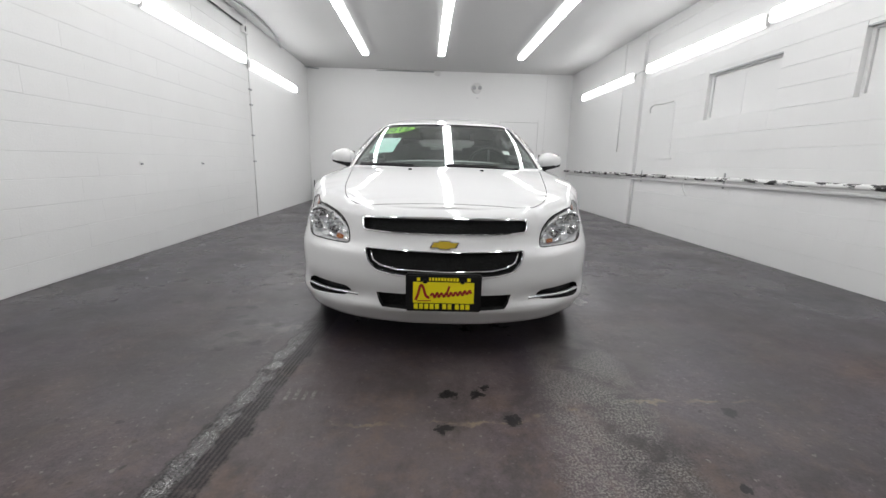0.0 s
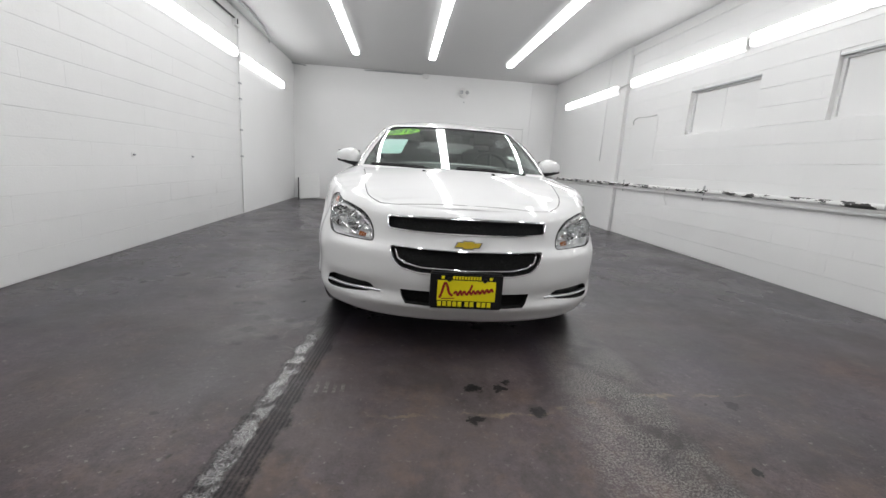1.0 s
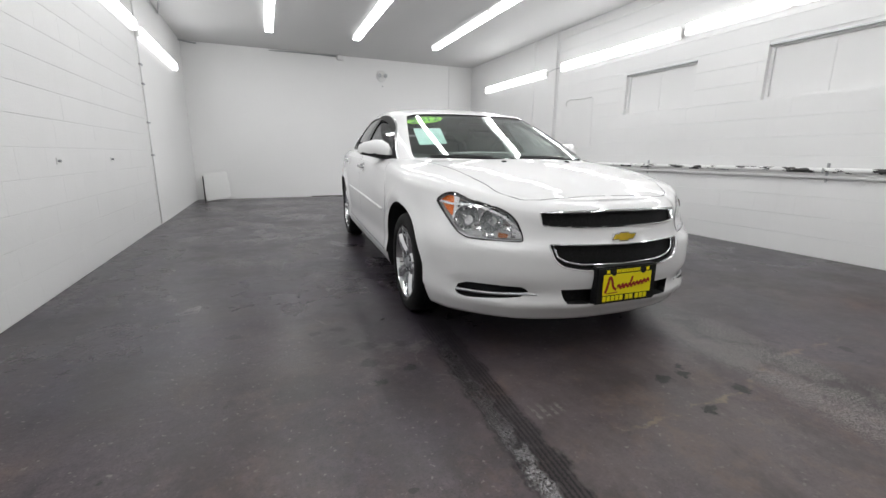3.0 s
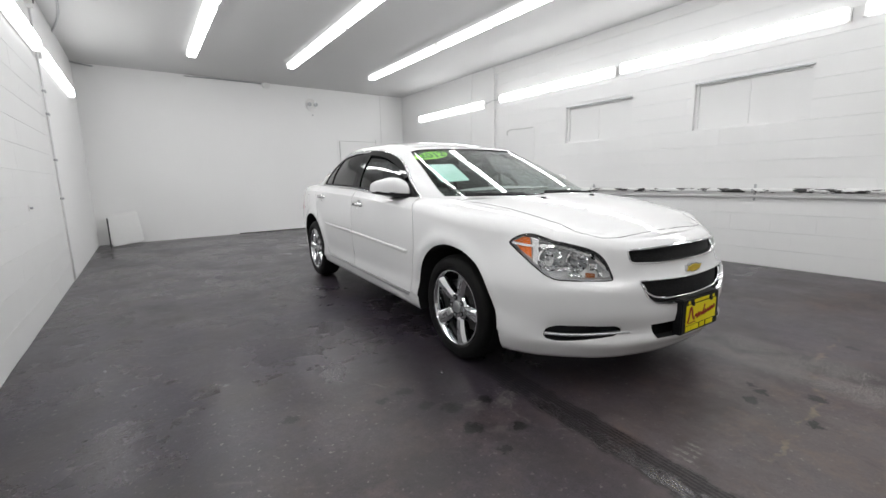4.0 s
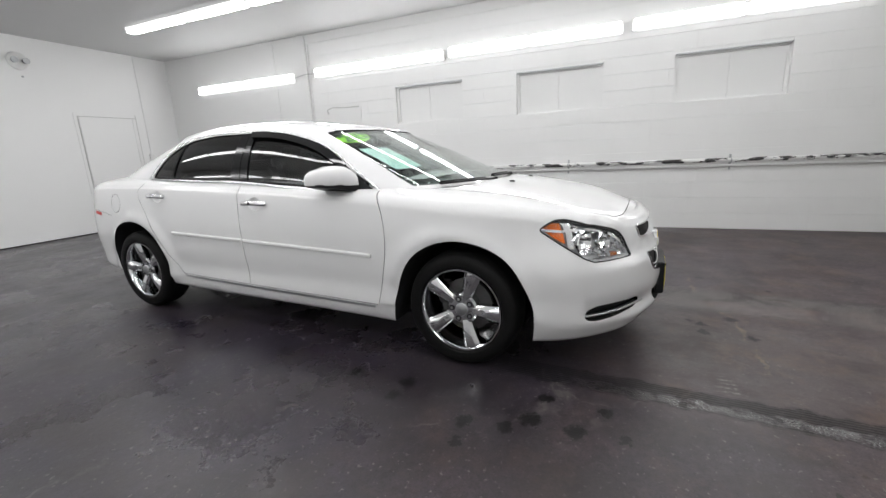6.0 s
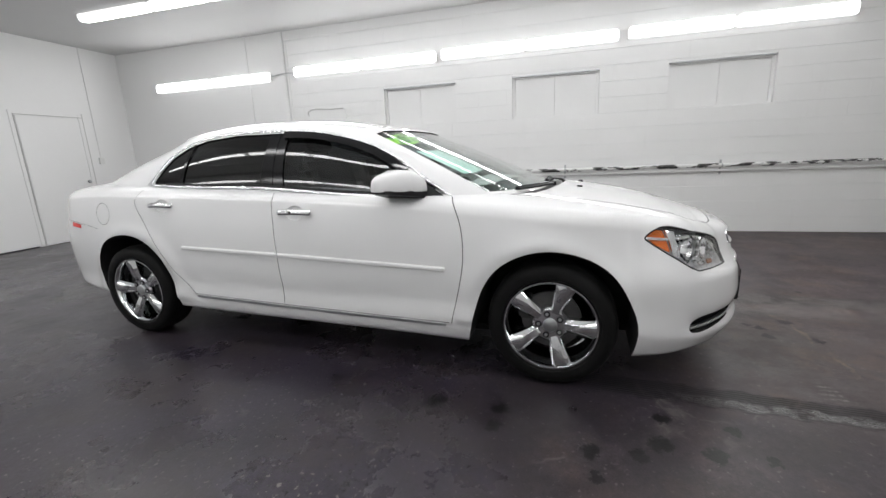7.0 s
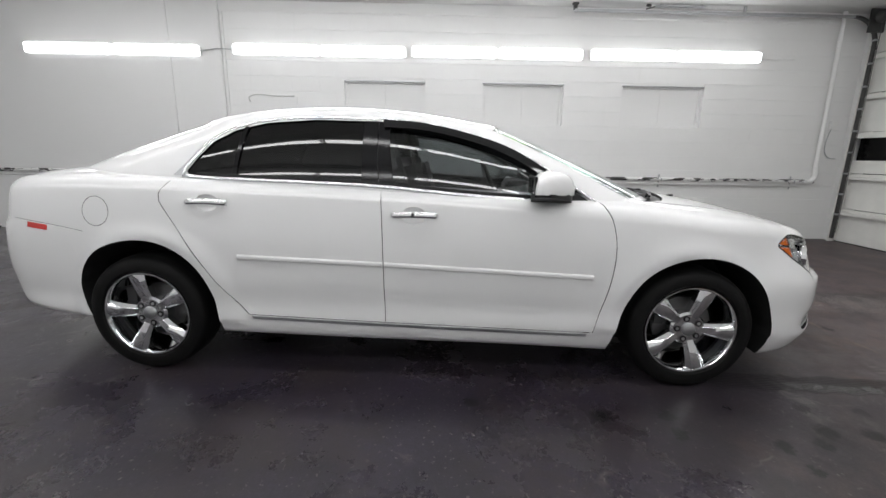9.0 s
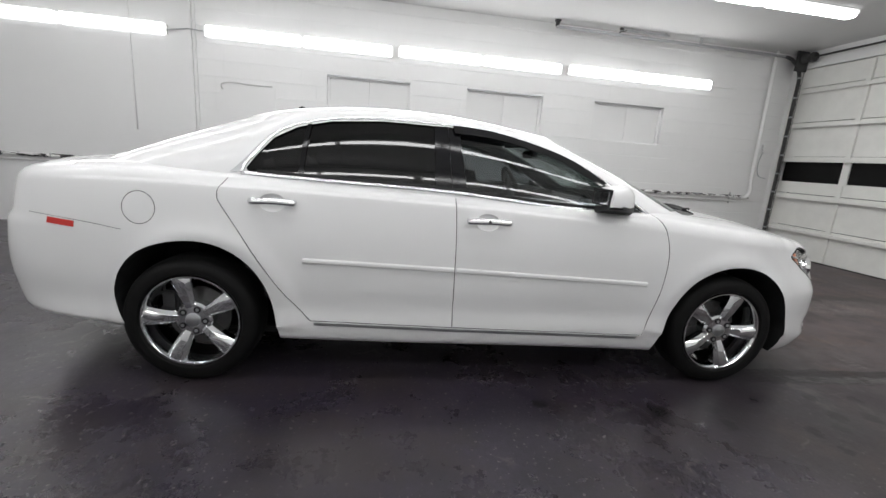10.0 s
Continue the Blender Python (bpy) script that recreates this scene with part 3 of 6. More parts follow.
def split(me, sort, tree, names, parent, labels):
    """Shares the faces of a mesh out to parts by sort(centre, normal, material), with the normals of the uncut shell on the paint."""
    groups = {}
    for f in me.polygons:
        groups.setdefault(sort(f.center, f.normal, f.material_index), []).append(f)
    made = {}
    for key, fs in groups.items():
        index, verts, faces, norms = {}, [], [], []
        for f in fs:
            face = []
            for v in f.vertices:
                if v not in index:
                    index[v] = len(verts)
                    verts.append(me.vertices[v].co.copy())
                face.append(index[v])
            faces.append(face)
        out = bpy.data.meshes.new(names[key])
        out.from_pydata(verts, [], faces)
        for m in me.materials:
            out.materials.append(m)
        out.polygons.foreach_set("material_index", [f.material_index for f in fs])
        out.polygons.foreach_set("use_smooth", [True] * len(fs))
        for f, src in zip(out.polygons, fs):
            for v in f.vertices:
                n, far = normal_at(tree, out.vertices[v].co)
                norms.append(n if src.material_index == 0 and far < 0.004 and n.dot(src.normal) > 0.3 else src.normal)
        out.normals_split_custom_set(norms)
        ob = new(names[key], out)
        if labels.get(key):
            ob["label"] = labels[key]
        made[key] = tie(ob, parent)
    return made


# half outline at the widest height: x, y and the height of the shoulder
PLAN = [(0, -0.955, 0.772), (0.2, -0.945, 0.772), (0.40, -0.897, 0.778), (0.55, -0.828, 0.79), (0.665, -0.735, 0.812), (0.780, -0.60, 0.838), (0.848, -0.43, 0.858), (0.876, -0.2, 0.885),
        (0.885, 0.0, 0.905), (0.89, 0.4, 0.945), (0.89, 0.9, 0.975), (0.89, 1.5, 1.008), (0.89, 2.0, 1.025), (0.888, 2.5, 1.04), (0.882, 2.85, 1.046), (0.865, 3.1, 1.046),
        (0.842, 3.3, 1.042), (0.80, 3.515, 1.032), (0.705, 3.695, 1.022), (0.48, 3.835, 1.015), (0.24, 3.89, 1.01), (0, 3.905, 1.01)]
plan, _ = half_loop(PLAN, (0.025, 0.035, 0.035))
ways = np.gradient(plan[:, :2], axis=0)
ways /= np.linalg.norm(ways, axis=1)[:, None]
outward = np.stack([ways[:, 1], -ways[:, 0]], 1)
outward[0], outward[-1] = (0, -1), (0, 1)
ahead, behind = np.clip(-outward[:, 1], 0, 1) ** 1.5, np.clip(outward[:, 1], 0, 1) ** 1.5
beside = np.clip(1 - ahead - behind, 0, 1)
SIDE_OFF = spline([0.15, 0.20, 0.25, 0.30, 0.345, 0.40, 0.48, 0.62, 0.75, 0.88, 0.97, 1.06], [-0.070, -0.040, -0.018, -0.008, -0.008, -0.014, -0.008, 0, -0.001, -0.014, -0.030, -0.058])
FRONT_OFF = spline([0.15, 0.19, 0.24, 0.27, 0.29, 0.32, 0.40, 0.50, 0.565, 0.60, 0.65, 0.70, 0.75, 0.80, 0.9, 1.06], [-0.13, -0.07, -0.032, -0.006, 0.003, -0.006, 0, -0.004, -0.018, -0.038, -0.055, -0.065, -0.085, -0.115, -0.15, -0.2])
REAR_OFF = spline([0.2, 0.28, 0.35, 0.43, 0.55, 0.7, 0.8, 0.9, 1.0, 1.06], [-0.20, -0.10, -0.04, -0.012, 0.004, -0.005, -0.02, -0.04, -0.07, -0.10])
LOW = spline([-0.95, -0.6, -0.33, 0.42, 1.5, 2.44, 3.1, 3.5, 3.9], [0.198, 0.195, 0.180, 0.198, 0.225, 0.247, 0.285, 0.32, 0.33])
HOOD = spline([-0.95, -0.85, -0.8, -0.74, -0.46, -0.115, 0.227, 0.45, 0.8, 2.8, 3.2, 3.45, 3.62, 3.75, 3.9], [0.735, 0.768, 0.781, 0.80, 0.885, 0.953, 0.997, 1.02, 1.03, 1.09, 1.105, 1.085, 1.065, 1.045, 1.01])
rings = []
low, top = LOW(plan[:, 1]), plan[:, 2]
round_in = 0.055 * ahead + 0.075 * beside + 0.07 * behind
for v in np.r_[np.linspace(0, 0.86, 34), np.linspace(0.87, 0.96, 15), 0.968, 0.98, 0.992, 1.0]:
    z = low + (top - low) * v
    off = beside * SIDE_OFF(z) + ahead * FRONT_OFF(z) + behind * REAR_OFF(z)
    for cy, cz in ((0.045, 0.335), (2.79, 0.36)):
        r = np.hypot(plan[:, 1] - cy, z - cz)
        off = off + beside * 0.018 * np.exp(-(((r - 0.392) / 0.05) ** 2)) * (z > 0.3)
    fold = np.clip((z - (top - 0.062)) / 0.012, 0, 1)
    off = off - beside * 0.009 * fold * fold * (3 - 2 * fold) * np.interp(plan[:, 1], [0.6, 1.4, 3.1, 3.5], [0, 1, 1, 0])
    foot_step = np.clip((0.792 - z) / 0.022, 0, 1)
    off = off + behind * 0.024 * foot_step * foot_step * (3 - 2 * foot_step)
    # the lamps sit back above a ledge of the bumper, and the wing tucks in round them
    ledge = np.clip((z - 0.560) / 0.030, 0, 1)
    off = off - ledge * ledge * (3 - 2 * ledge) * np.interp(plan[:, 1], [-0.91, -0.88, -0.84, -0.78, -0.70, -0.64], [0, 0.012, 0.036, 0.036, 0.022, 0])
    off = off - np.interp(plan[:, 1], [-0.80, -0.68, -0.52, -0.36, -0.2, -0.05], [0, 0.3, 1, 0.95, 0.35, 0]) * spline([0.2, 0.50, 0.60, 0.675, 0.758, 0.85, 1.1], [0, 0, 0.013, 0.042, 0.063, 0.068, 0.068])(z)
    off = off + 0.002 * np.exp(-(((z - 0.48) / 0.10) ** 2)) * (1 - ledge) * np.interp(plan[:, 1], [-0.80, -0.64, -0.46, -0.36], [0, 1, 1, 0.4])
    off = off - 0.018 * np.exp(-(((z - 0.335) / 0.05) ** 2)) * np.interp(plan[:, 1], [-0.92, -0.86, -0.66, -0.56], [0, 1, 0.7, 0])
    s = np.clip((z - (top - round_in)) / round_in, 0, 1)
    off = off - round_in * (1 - np.sqrt(np.clip(1 - s * s, 0, 1)))
    ring = np.column_stack([plan[:, 0] + outward[:, 0] * off, plan[:, 1] + outward[:, 1] * off, z])
    ring[[0, -1], 0] = 0
    rings.append(ring)
BASE = shell(rings, HOOD, 30, 0.75)
BODY = tree_of(BASE)


def beside_at(y, z, s=-1):
    return on(BODY, (s * 2.0, y, z), (-s, 0, 0))


def before_at(x, z):
    return on(BODY, (x, -2.0, z), (0, 1, 0))


def above_at(x, y):
    return on(BODY, (x, y, 2.0), (0, 0, -1))


NOSE, ALONG = Vector((-0.74, -0.67, 0)), Vector((-0.67, 0.74, 0))


def corner_at(a, z, s=-1):
    """On the front corner, by the way along it and the height."""
    p = ALONG * a + NOSE * 2.0 + Vector((0, 0, z))
    w = -NOSE
    if s > 0:
        p.x, w = -p.x, Vector((-w.x, w.y, 0))
    return on(BODY, p, w)


def rounded(points, radius, per=5):
    """A closed outline with its corners rounded off."""
    p = [np.array(q, float) for q in points]
    out = []
    for i, q in enumerate(p):
        a, b = p[i - 1] - q, p[(i + 1) % len(p)] - q
        ra, rb = min(radius, np.linalg.norm(a) * 0.45), min(radius, np.linalg.norm(b) * 0.45)
        u, v = q + a / np.linalg.norm(a) * ra, q + b / np.linalg.norm(b) * rb
        for t in np.linspace(0, 1, per):
            out.append((1 - t) ** 2 * u + 2 * t * (1 - t) * q + t * t * v)
    return np.array(out)


def groove(line, wide=0.0038, deep=0.012, closed=False):
    """A cutter along places on the shell, given with their normals."""
    pts, norms = zip(*line)
    h = wide / 2
    return sweep(bmesh.new(), pts, [(-h, -deep), (h, -deep), (h, deep), (-h, deep)], norms, closed)


ARCH_F = smooth_line([(-0.346, 0.10), (-0.370, 0.20), (-0.384, 0.30), (-0.380, 0.37), (-0.351, 0.455), (-0.266, 0.597), (-0.136, 0.680), (0.0, 0.707), (0.144, 0.683), (0.269, 0.609), (0.362, 0.46), (0.412, 0.277), (0.428, 0.214), (0.455, 0.10)], 44)
ARCH_R = smooth_line([(3.105, 0.16), (3.145, 0.304), (3.176, 0.421), (3.158, 0.535), (3.070, 0.655), (2.946, 0.712), (2.826, 0.729), (2.685, 0.704), (2.577, 0.633), (2.501, 0.531), (2.457, 0.396), (2.432, 0.259), (2.41, 0.14)], 44)
GAP_FRONT = smooth_line([(0.514, 0.955), (0.499, 0.936), (0.460, 0.856), (0.440, 0.746), (0.450, 0.575), (0.492, 0.396), (0.515, 0.300)], 24)
GAP_MID = smooth_line([(1.597, 1.02), (1.595, 1.0), (1.579, 0.631), (1.572, 0.33)], 16)
GAP_REAR = smooth_line([(2.668, 1.02), (2.692, 0.985), (2.706, 0.945), (2.684, 0.895), (2.548, 0.693), (2.429, 0.518), (2.284, 0.345)], 24)
DOOR_FOOT = lambda y: np.interp(y, [0.5, 1.577, 2.3], [0.300, 0.324, 0.345])
BUMPER_SEAM = smooth_line([(3.125, 0.762), (3.2, 0.774), (3.335, 0.792), (3.458, 0.804), (3.56, 0.811)], 20)
HOOD_SIDE = smooth_line([(0.0, -0.762), (0.2, -0.758), (0.36, -0.744), (0.46, -0.71), (0.525, -0.64), (0.565, -0.53), (0.60, -0.3), (0.645, 0.0), (0.69, 0.3), (0.70, 0.46)], 40)
FUEL = [(3.045 + 0.073 * math.cos(a), 0.866 + 0.074 * math.sin(a)) for a in np.arange(28) * 2 * math.pi / 28]
LAMP = [(0.240, 0.757), (0.203, 0.785), (0.16, 0.802), (0.11, 0.803), (0.055, 0.788), (-0.045, 0.762), (-0.143, 0.738), (-0.19, 0.716), (-0.224, 0.683), (-0.25, 0.632), (-0.267, 0.588), (-0.208, 0.586), (-0.095, 0.588), (0.0, 0.593), (0.055, 0.616), (0.115, 0.659), (0.175, 0.704)]
LAMP_LINE = rounded(LAMP, 0.017, 5)
FOG = rounded([(0.058, 0.322), (0.042, 0.355), (-0.01, 0.373), (-0.118, 0.375), (-0.285, 0.374), (-0.312, 0.350), (-0.275, 0.322), (-0.137, 0.306), (-0.075, 0.300), (0.0, 0.296), (0.044, 0.304)], 0.014)
UPPER = [tuple(p) for p in rounded([(-0.413, 0.727), (-0.2, 0.732), (0, 0.734), (0.2, 0.732), (0.413, 0.727), (0.405, 0.668), (0.25, 0.660), (0, 0.657), (-0.25, 0.660), (-0.405, 0.668)], 0.016, 4)]
LOWER = [tuple(p) for p in rounded([(-0.394, 0.583), (-0.19, 0.578), (0, 0.574), (0.19, 0.578), (0.394, 0.583), (0.374, 0.515), (0.334, 0.480), (0.24, 0.462), (0, 0.455), (-0.24, 0.462), (-0.334, 0.480), (-0.374, 0.515)], 0.02, 4)]
INTAKE = [(-0.334, 0.366), (0.334, 0.366), (0.320, 0.32), (0.302, 0.295), (0, 0.287), (-0.302, 0.295), (-0.320, 0.32)]


def corner_cut(line, s, out, deep):
    """A cutter through the front corner along its facing."""
    w = Vector((NOSE.x * -s if s > 0 else NOSE.x, NOSE.y, 0))
    bm = bmesh.new()
    pts = [corner_at(a, z, s) for a, z in line]
    hi = [bm.verts.new(p + w * out) for p, n in pts]
    lo = [bm.verts.new(p - w * deep) for p, n in pts]
    k = len(pts)
    mid_hi = bm.verts.new(sum((v.co for v in hi), Vector()) / k)
    mid_lo = bm.verts.new(sum((v.co for v in lo), Vector()) / k)
    for i in range(k):
        j = (i + 1) % k
        bm.faces.new((hi[i], hi[j], lo[j], lo[i]))
        bm.faces.new((hi[j], hi[i], mid_hi)), bm.faces.new((lo[i], lo[j], mid_lo))
    return bm


cuts = []
for s in (-1, 1):
    for arch in (ARCH_F, ARCH_R):
        cuts.append(prism(bmesh.new(), [tuple(p) for p in arch], "x", s * 0.50, s * 1.1))
cuts.append(boxes((-0.70, 0.70, 0.50, 2.95, 0.42, 1.4)))
COWL = [(-0.705, 0.34), (-0.68, 0.22), (-0.6, 0.12), (-0.5, 0.07), (-0.3, 0.02), (0, -0.01), (0.3, 0.02), (0.5, 0.07), (0.6, 0.12), (0.68, 0.22), (0.705, 0.34), (0.6, 0.42), (0.4, 0.36), (0, 0.30), (-0.4, 0.36), (-0.6, 0.42)]
cuts.append(prism(bmesh.new(), COWL, "z", 0.935, 1.2))
for outline in (UPPER, LOWER, INTAKE):
    cuts.append(prism(bmesh.new(), outline, "y", -1.3, -0.74))
for s in (-1, 1):
    cuts.append(corner_cut(FOG, s, 0.05, 0.06))
CARVED = carve(BASE, cuts, M_VOID)
CARVED = carve(CARVED, [corner_cut(LAMP_LINE, s, 0.06, 0.12) for s in (-1, 1)], M_LAMP)
cuts = []
for s in (-1, 1):
    for line in (GAP_FRONT, GAP_MID, GAP_REAR):
        cuts.append(groove([beside_at(y, z, s) for y, z in line]))
    cuts.append(groove([beside_at(y, DOOR_FOOT(y), s) for y in np.linspace(0.526, 2.284, 40)]))
    cuts.append(groove([beside_at(y, z, s) for y, z in FUEL], 0.003, 0.012, True))
    cuts.append(groove([beside_at(y, z, s) for y, z in BUMPER_SEAM], 0.0026, 0.010))
    cuts.append(groove([above_at(s * x, y) for x, y in HOOD_SIDE if x > 0.001 or s < 0], 0.0042))
CARVED = carve(CARVED, cuts, M_GROOVE)
HANDLES = [(1.312, 1.533, 0.880), (2.350, 2.556, 0.921)]


def finger_cup(y, z, s):
    """A shallow oval hollow behind a door handle."""
    p, n = beside_at(y, z, s)
    bm = bmesh.new()
    bmesh.ops.create_uvsphere(bm, u_segments=28, v_segments=14, radius=1.0)
    bmesh.ops.transform(bm, matrix=Matrix.Translation(p) @ n.to_track_quat("Z", "Y").to_matrix().to_4x4() @ Matrix.Diagonal((0.060, 0.043, 0.024, 1)), verts=bm.verts)
    return bm


CARVED = carve(CARVED, [finger_cup((y0 + y1) / 2 + 0.006, z, s) for y0, y1, z in HANDLES for s in (-1, 1)], M_PAINT)


def side_y(line, z):
    order = np.argsort(line[:, 1])
    return float(np.interp(z, line[order, 1], line[order, 0]))


def in_hood(c):
    return c.y < 0.5 and abs(c.x) < np.interp(c.y, HOOD_SIDE[:, 1], HOOD_SIDE[:, 0]) and c.z > float(HOOD(c.y)) - 0.09


def sort_body(c, n, m):
    if m == 0 and c.y < 0.5 and c.z > 0.74 and n.z > 0.25 and in_hood(c):
        return "hood"
    if abs(c.x) > 0.70 and c.z > DOOR_FOOT(c.y) and c.z < 1.02:
        s = "r" if c.x < 0 else "l"
        f, b, r = side_y(GAP_FRONT, c.z), side_y(GAP_MID, c.z), side_y(GAP_REAR, c.z)
        if f < c.y < b:
            return "front" + s
        if b < c.y < r:
            return "rear" + s
    if c.y < -0.3 and c.z < 0.585 and m == 0:
        return "bumper"
    if c.y > 3.12 and c.z < 0.78 and m == 0:
        return "rear_bumper"
    return "body"


NAMES = dict(hood="hood", frontr="front_door", frontl="front_door", rearr="rear_door", rearl="rear_door", bumper="front_bumper", rear_bumper="rear_bumper", body="body")
LABELS = dict(hood="white bonnet with a curved front edge", frontr="white front door", frontl="white front door", rearr="white rear door", rearl="white rear door", bumper="white front bumper", rear_bumper="white rear bumper", body="white painted body shell")
PANELS = split(CARVED, sort_body, BODY, NAMES, CAR, LABELS)

# ---- the cabin's upper part ----
FOOT = [(0, 0.04, 0.93), (0.30, 0.06, 0.93), (0.54, 0.125, 0.93), (0.715, 0.255, 0.92), (0.79, 0.48, 0.90), (0.82, 0.90, 0.93), (0.83, 1.4, 0.95), (0.825, 1.9, 0.96), (0.815, 2.3, 0.97), (0.80, 2.6, 0.98), (0.775, 2.9, 0.99), (0.71, 3.2, 1.0), (0.58, 3.42, 1.02), (0.30, 3.53, 1.03), (0, 3.56, 1.03)]
EAVE = [(0, 1.02, 1.348), (0.26, 1.025, 1.346), (0.46, 1.045, 1.338), (0.552, 1.085, 1.324), (0.60, 1.22, 1.318), (0.615, 1.45, 1.346), (0.622, 1.7, 1.366), (0.622, 1.95, 1.37), (0.616, 2.2, 1.358), (0.598, 2.4, 1.338), (0.555, 2.53, 1.326), (0.50, 2.62, 1.318), (0.40, 2.69, 1.324), (0.2, 2.73, 1.332), (0, 2.74, 1.335)]
both, _ = half_loop([f + e for f, e in zip(FOOT, EAVE)], (0.03, 0.05, 0.04))
ROOF = spline([1.0, 1.2, 1.45, 1.8, 2.1, 2.4, 2.6, 2.76], [1.342, 1.388, 1.424, 1.446, 1.442, 1.416, 1.380, 1.332])


def upper(inset):
    g = np.gradient(both[:, :2], axis=0)
    g /= np.linalg.norm(g, axis=1)[:, None]
    o = np.stack([g[:, 1], -g[:, 0]], 1)
    o[0], o[-1] = (0, -1), (0, 1)
    out = []
    for v in np.r_[np.linspace(0, 0.9, 18), 0.95, 1.0]:
        p = both[:, :3] * (1 - v) + both[:, 3:] * v
        swell = (0.024 + 0.013 * np.abs(o[:, :1]) ** 2) * math.sin(math.pi * v) - inset
        p[:, :2] += o * swell
        p[:, 2] -= inset * v
        p[[0, -1], 0] = 0
        out.append(p)
    return shell(out, lambda y: float(ROOF(np.clip(y, 1.0, 2.76))) - inset, 24, 0.5)


OUTER = upper(0.0)
CABIN = tree_of(OUTER)
DLO = [(0.53, 0.956), (0.69, 0.960), (1.1, 0.983), (1.6, 1.022), (2.1, 1.038), (2.59, 1.054), (2.60, 1.07), (2.56, 1.13), (2.49, 1.22), (2.385, 1.28), (2.225, 1.32), (1.965, 1.340), (1.648, 1.336), (1.40, 1.318), (1.165, 1.268), (0.96, 1.20), (0.685, 1.046)]


def bm_of(me):
    bm = bmesh.new()
    bm.from_mesh(me)
    return bm


SCREEN = [(-0.70, 0.970), (0.70, 0.970), (0.690, 1.02), (0.665, 1.09), (0.633, 1.165), (0.594, 1.245), (0.560, 1.305), (0.50, 1.321), (0.25, 1.330), (0, 1.333), (-0.25, 1.330), (-0.50, 1.321), (-0.560, 1.305), (-0.594, 1.245), (-0.633, 1.165), (-0.665, 1.09), (-0.690, 1.02)]
BACKLIGHT = [(-0.55, 1.10), (0.55, 1.10), (0.43, 1.29), (0.2, 1.30), (-0.2, 1.30), (-0.43, 1.29)]
cuts = [bm_of(upper(0.035)), boxes((-0.9, 0.9, 0.0, 3.7, 0.85, 0.94))]
for s in (-1, 1):
    cuts.append(prism(bmesh.new(), DLO, "x", s * 0.4, s * 1.2))
cuts += [prism(bmesh.new(), SCREEN, "y", -0.5, 1.22), prism(bmesh.new(), BACKLIGHT, "y", 2.66, 4.0)]
frame_mesh = carve(OUTER, cuts, M_DARK)
split(frame_mesh, lambda c, n, m: "roof", CABIN, {"roof": "roof"}, CAR, {"roof": "white roof with pillars"})


def pane(name, outline, axis, a, b, material, label, inset=0.006):
    """Glass that follows the cabin's shape inside an outline."""
    keep = prism(bmesh.new(), outline, axis, a, b)
    me = carve(upper(inset), [bm_of(upper(inset + 0.004))], material)
    me = carve(me, [keep], material, "INTERSECT")
    me.materials.clear()
    me.materials.append(material)
    me.materials.append(M_INNER)
    for f in me.polygons:
        f.material_index = 1 if CABIN[0].find_nearest(f.center)[3] > inset + 0.003 else 0
    me.polygons.foreach_set("use_smooth", [True] * len(me.polygons))
    me.set_sharp_from_angle(angle=radians(30))
    ob = new(name, me)
    ob["label"] = label
    ob.visible_shadow = False
    return tie(ob, CAR)


pane("windscreen", SCREEN, "y", -0.5, 1.25, M_WINDSCREEN, "clear windscreen with a faint green tint", 0.004)
pane("rear_window", BACKLIGHT, "y", 2.6, 4.0, M_PRIVACY, "dark tinted rear window")
GLASS_Q = [(2.36, 1.04), (2.60, 1.05), (2.60, 1.07), (2.56, 1.13), (2.49, 1.22), (2.385, 1.28), (2.34, 1.295)]
GLASS_R = [(1.69, 1.02), (2.345, 1.04), (2.325, 1.298), (2.225, 1.32), (1.965, 1.340), (1.70, 1.338)]
GLASS_F = [(0.66, 0.955), (1.1, 0.98), (1.545, 1.01), (1.58, 1.337), (1.40, 1.318), (1.165, 1.268), (0.96, 1.20), (0.685, 1.046)]
for s in (-1, 1):
    pane("quarter_window", GLASS_Q, "x", s * 0.3, s * 1.2, M_PRIVACY, "dark tinted quarter glass")
    pane("rear_door_window", GLASS_R, "x", s * 0.3, s * 1.2, M_PRIVACY, "dark tinted rear door glass")
    pane("front_door_window", GLASS_F, "x", s * 0.3, s * 1.2, M_TINT, "grey tinted front door glass")


def cabin_at(y, z, s=-1):
    return on(CABIN, (s * 2.0, y, z), (-s, 0, 0))


def patch(name, outline, s, material, lift, thick, label="", finder=cabin_at, step=0.03, smooth=35):
    """A raised panel over an outline of (y, z) on the side of the car: rows between its lower and upper edge."""
    left, right = outline
    bm = bmesh.new()
    grid = []
    n = max(3, int(max(np.linalg.norm(np.diff(np.array(left), axis=0), axis=1).sum(), 0.05) / step))
    a, b = smooth_line(left, n + 1), smooth_line(right, n + 1)
    for p, q in zip(a, b):
        row = []
        for k in range(5):
            y, z = p + (q - p) * k / 4
            h, nn = finder(y, z, s)
            row.append((bm.verts.new(h + nn * lift), bm.verts.new(h + nn * (lift - thick))))
        grid.append(row)
    for i in range(n):
        for k in range(4):
            for lay in (0, 1):
                bm.faces.new((grid[i][k][lay], grid[i][k + 1][lay], grid[i + 1][k + 1][lay], grid[i + 1][k][lay]))
        for k in (0, 4):
            bm.faces.new((grid[i][k][0], grid[i + 1][k][0], grid[i + 1][k][1], grid[i][k][1]))
    for i in (0, n):
        for k in range(4):
            bm.faces.new((grid[i][k][0], grid[i][k + 1][0], grid[i][k + 1][1], grid[i][k][1]))
    return part(name, bm, material, CAR, label, smooth=smooth)


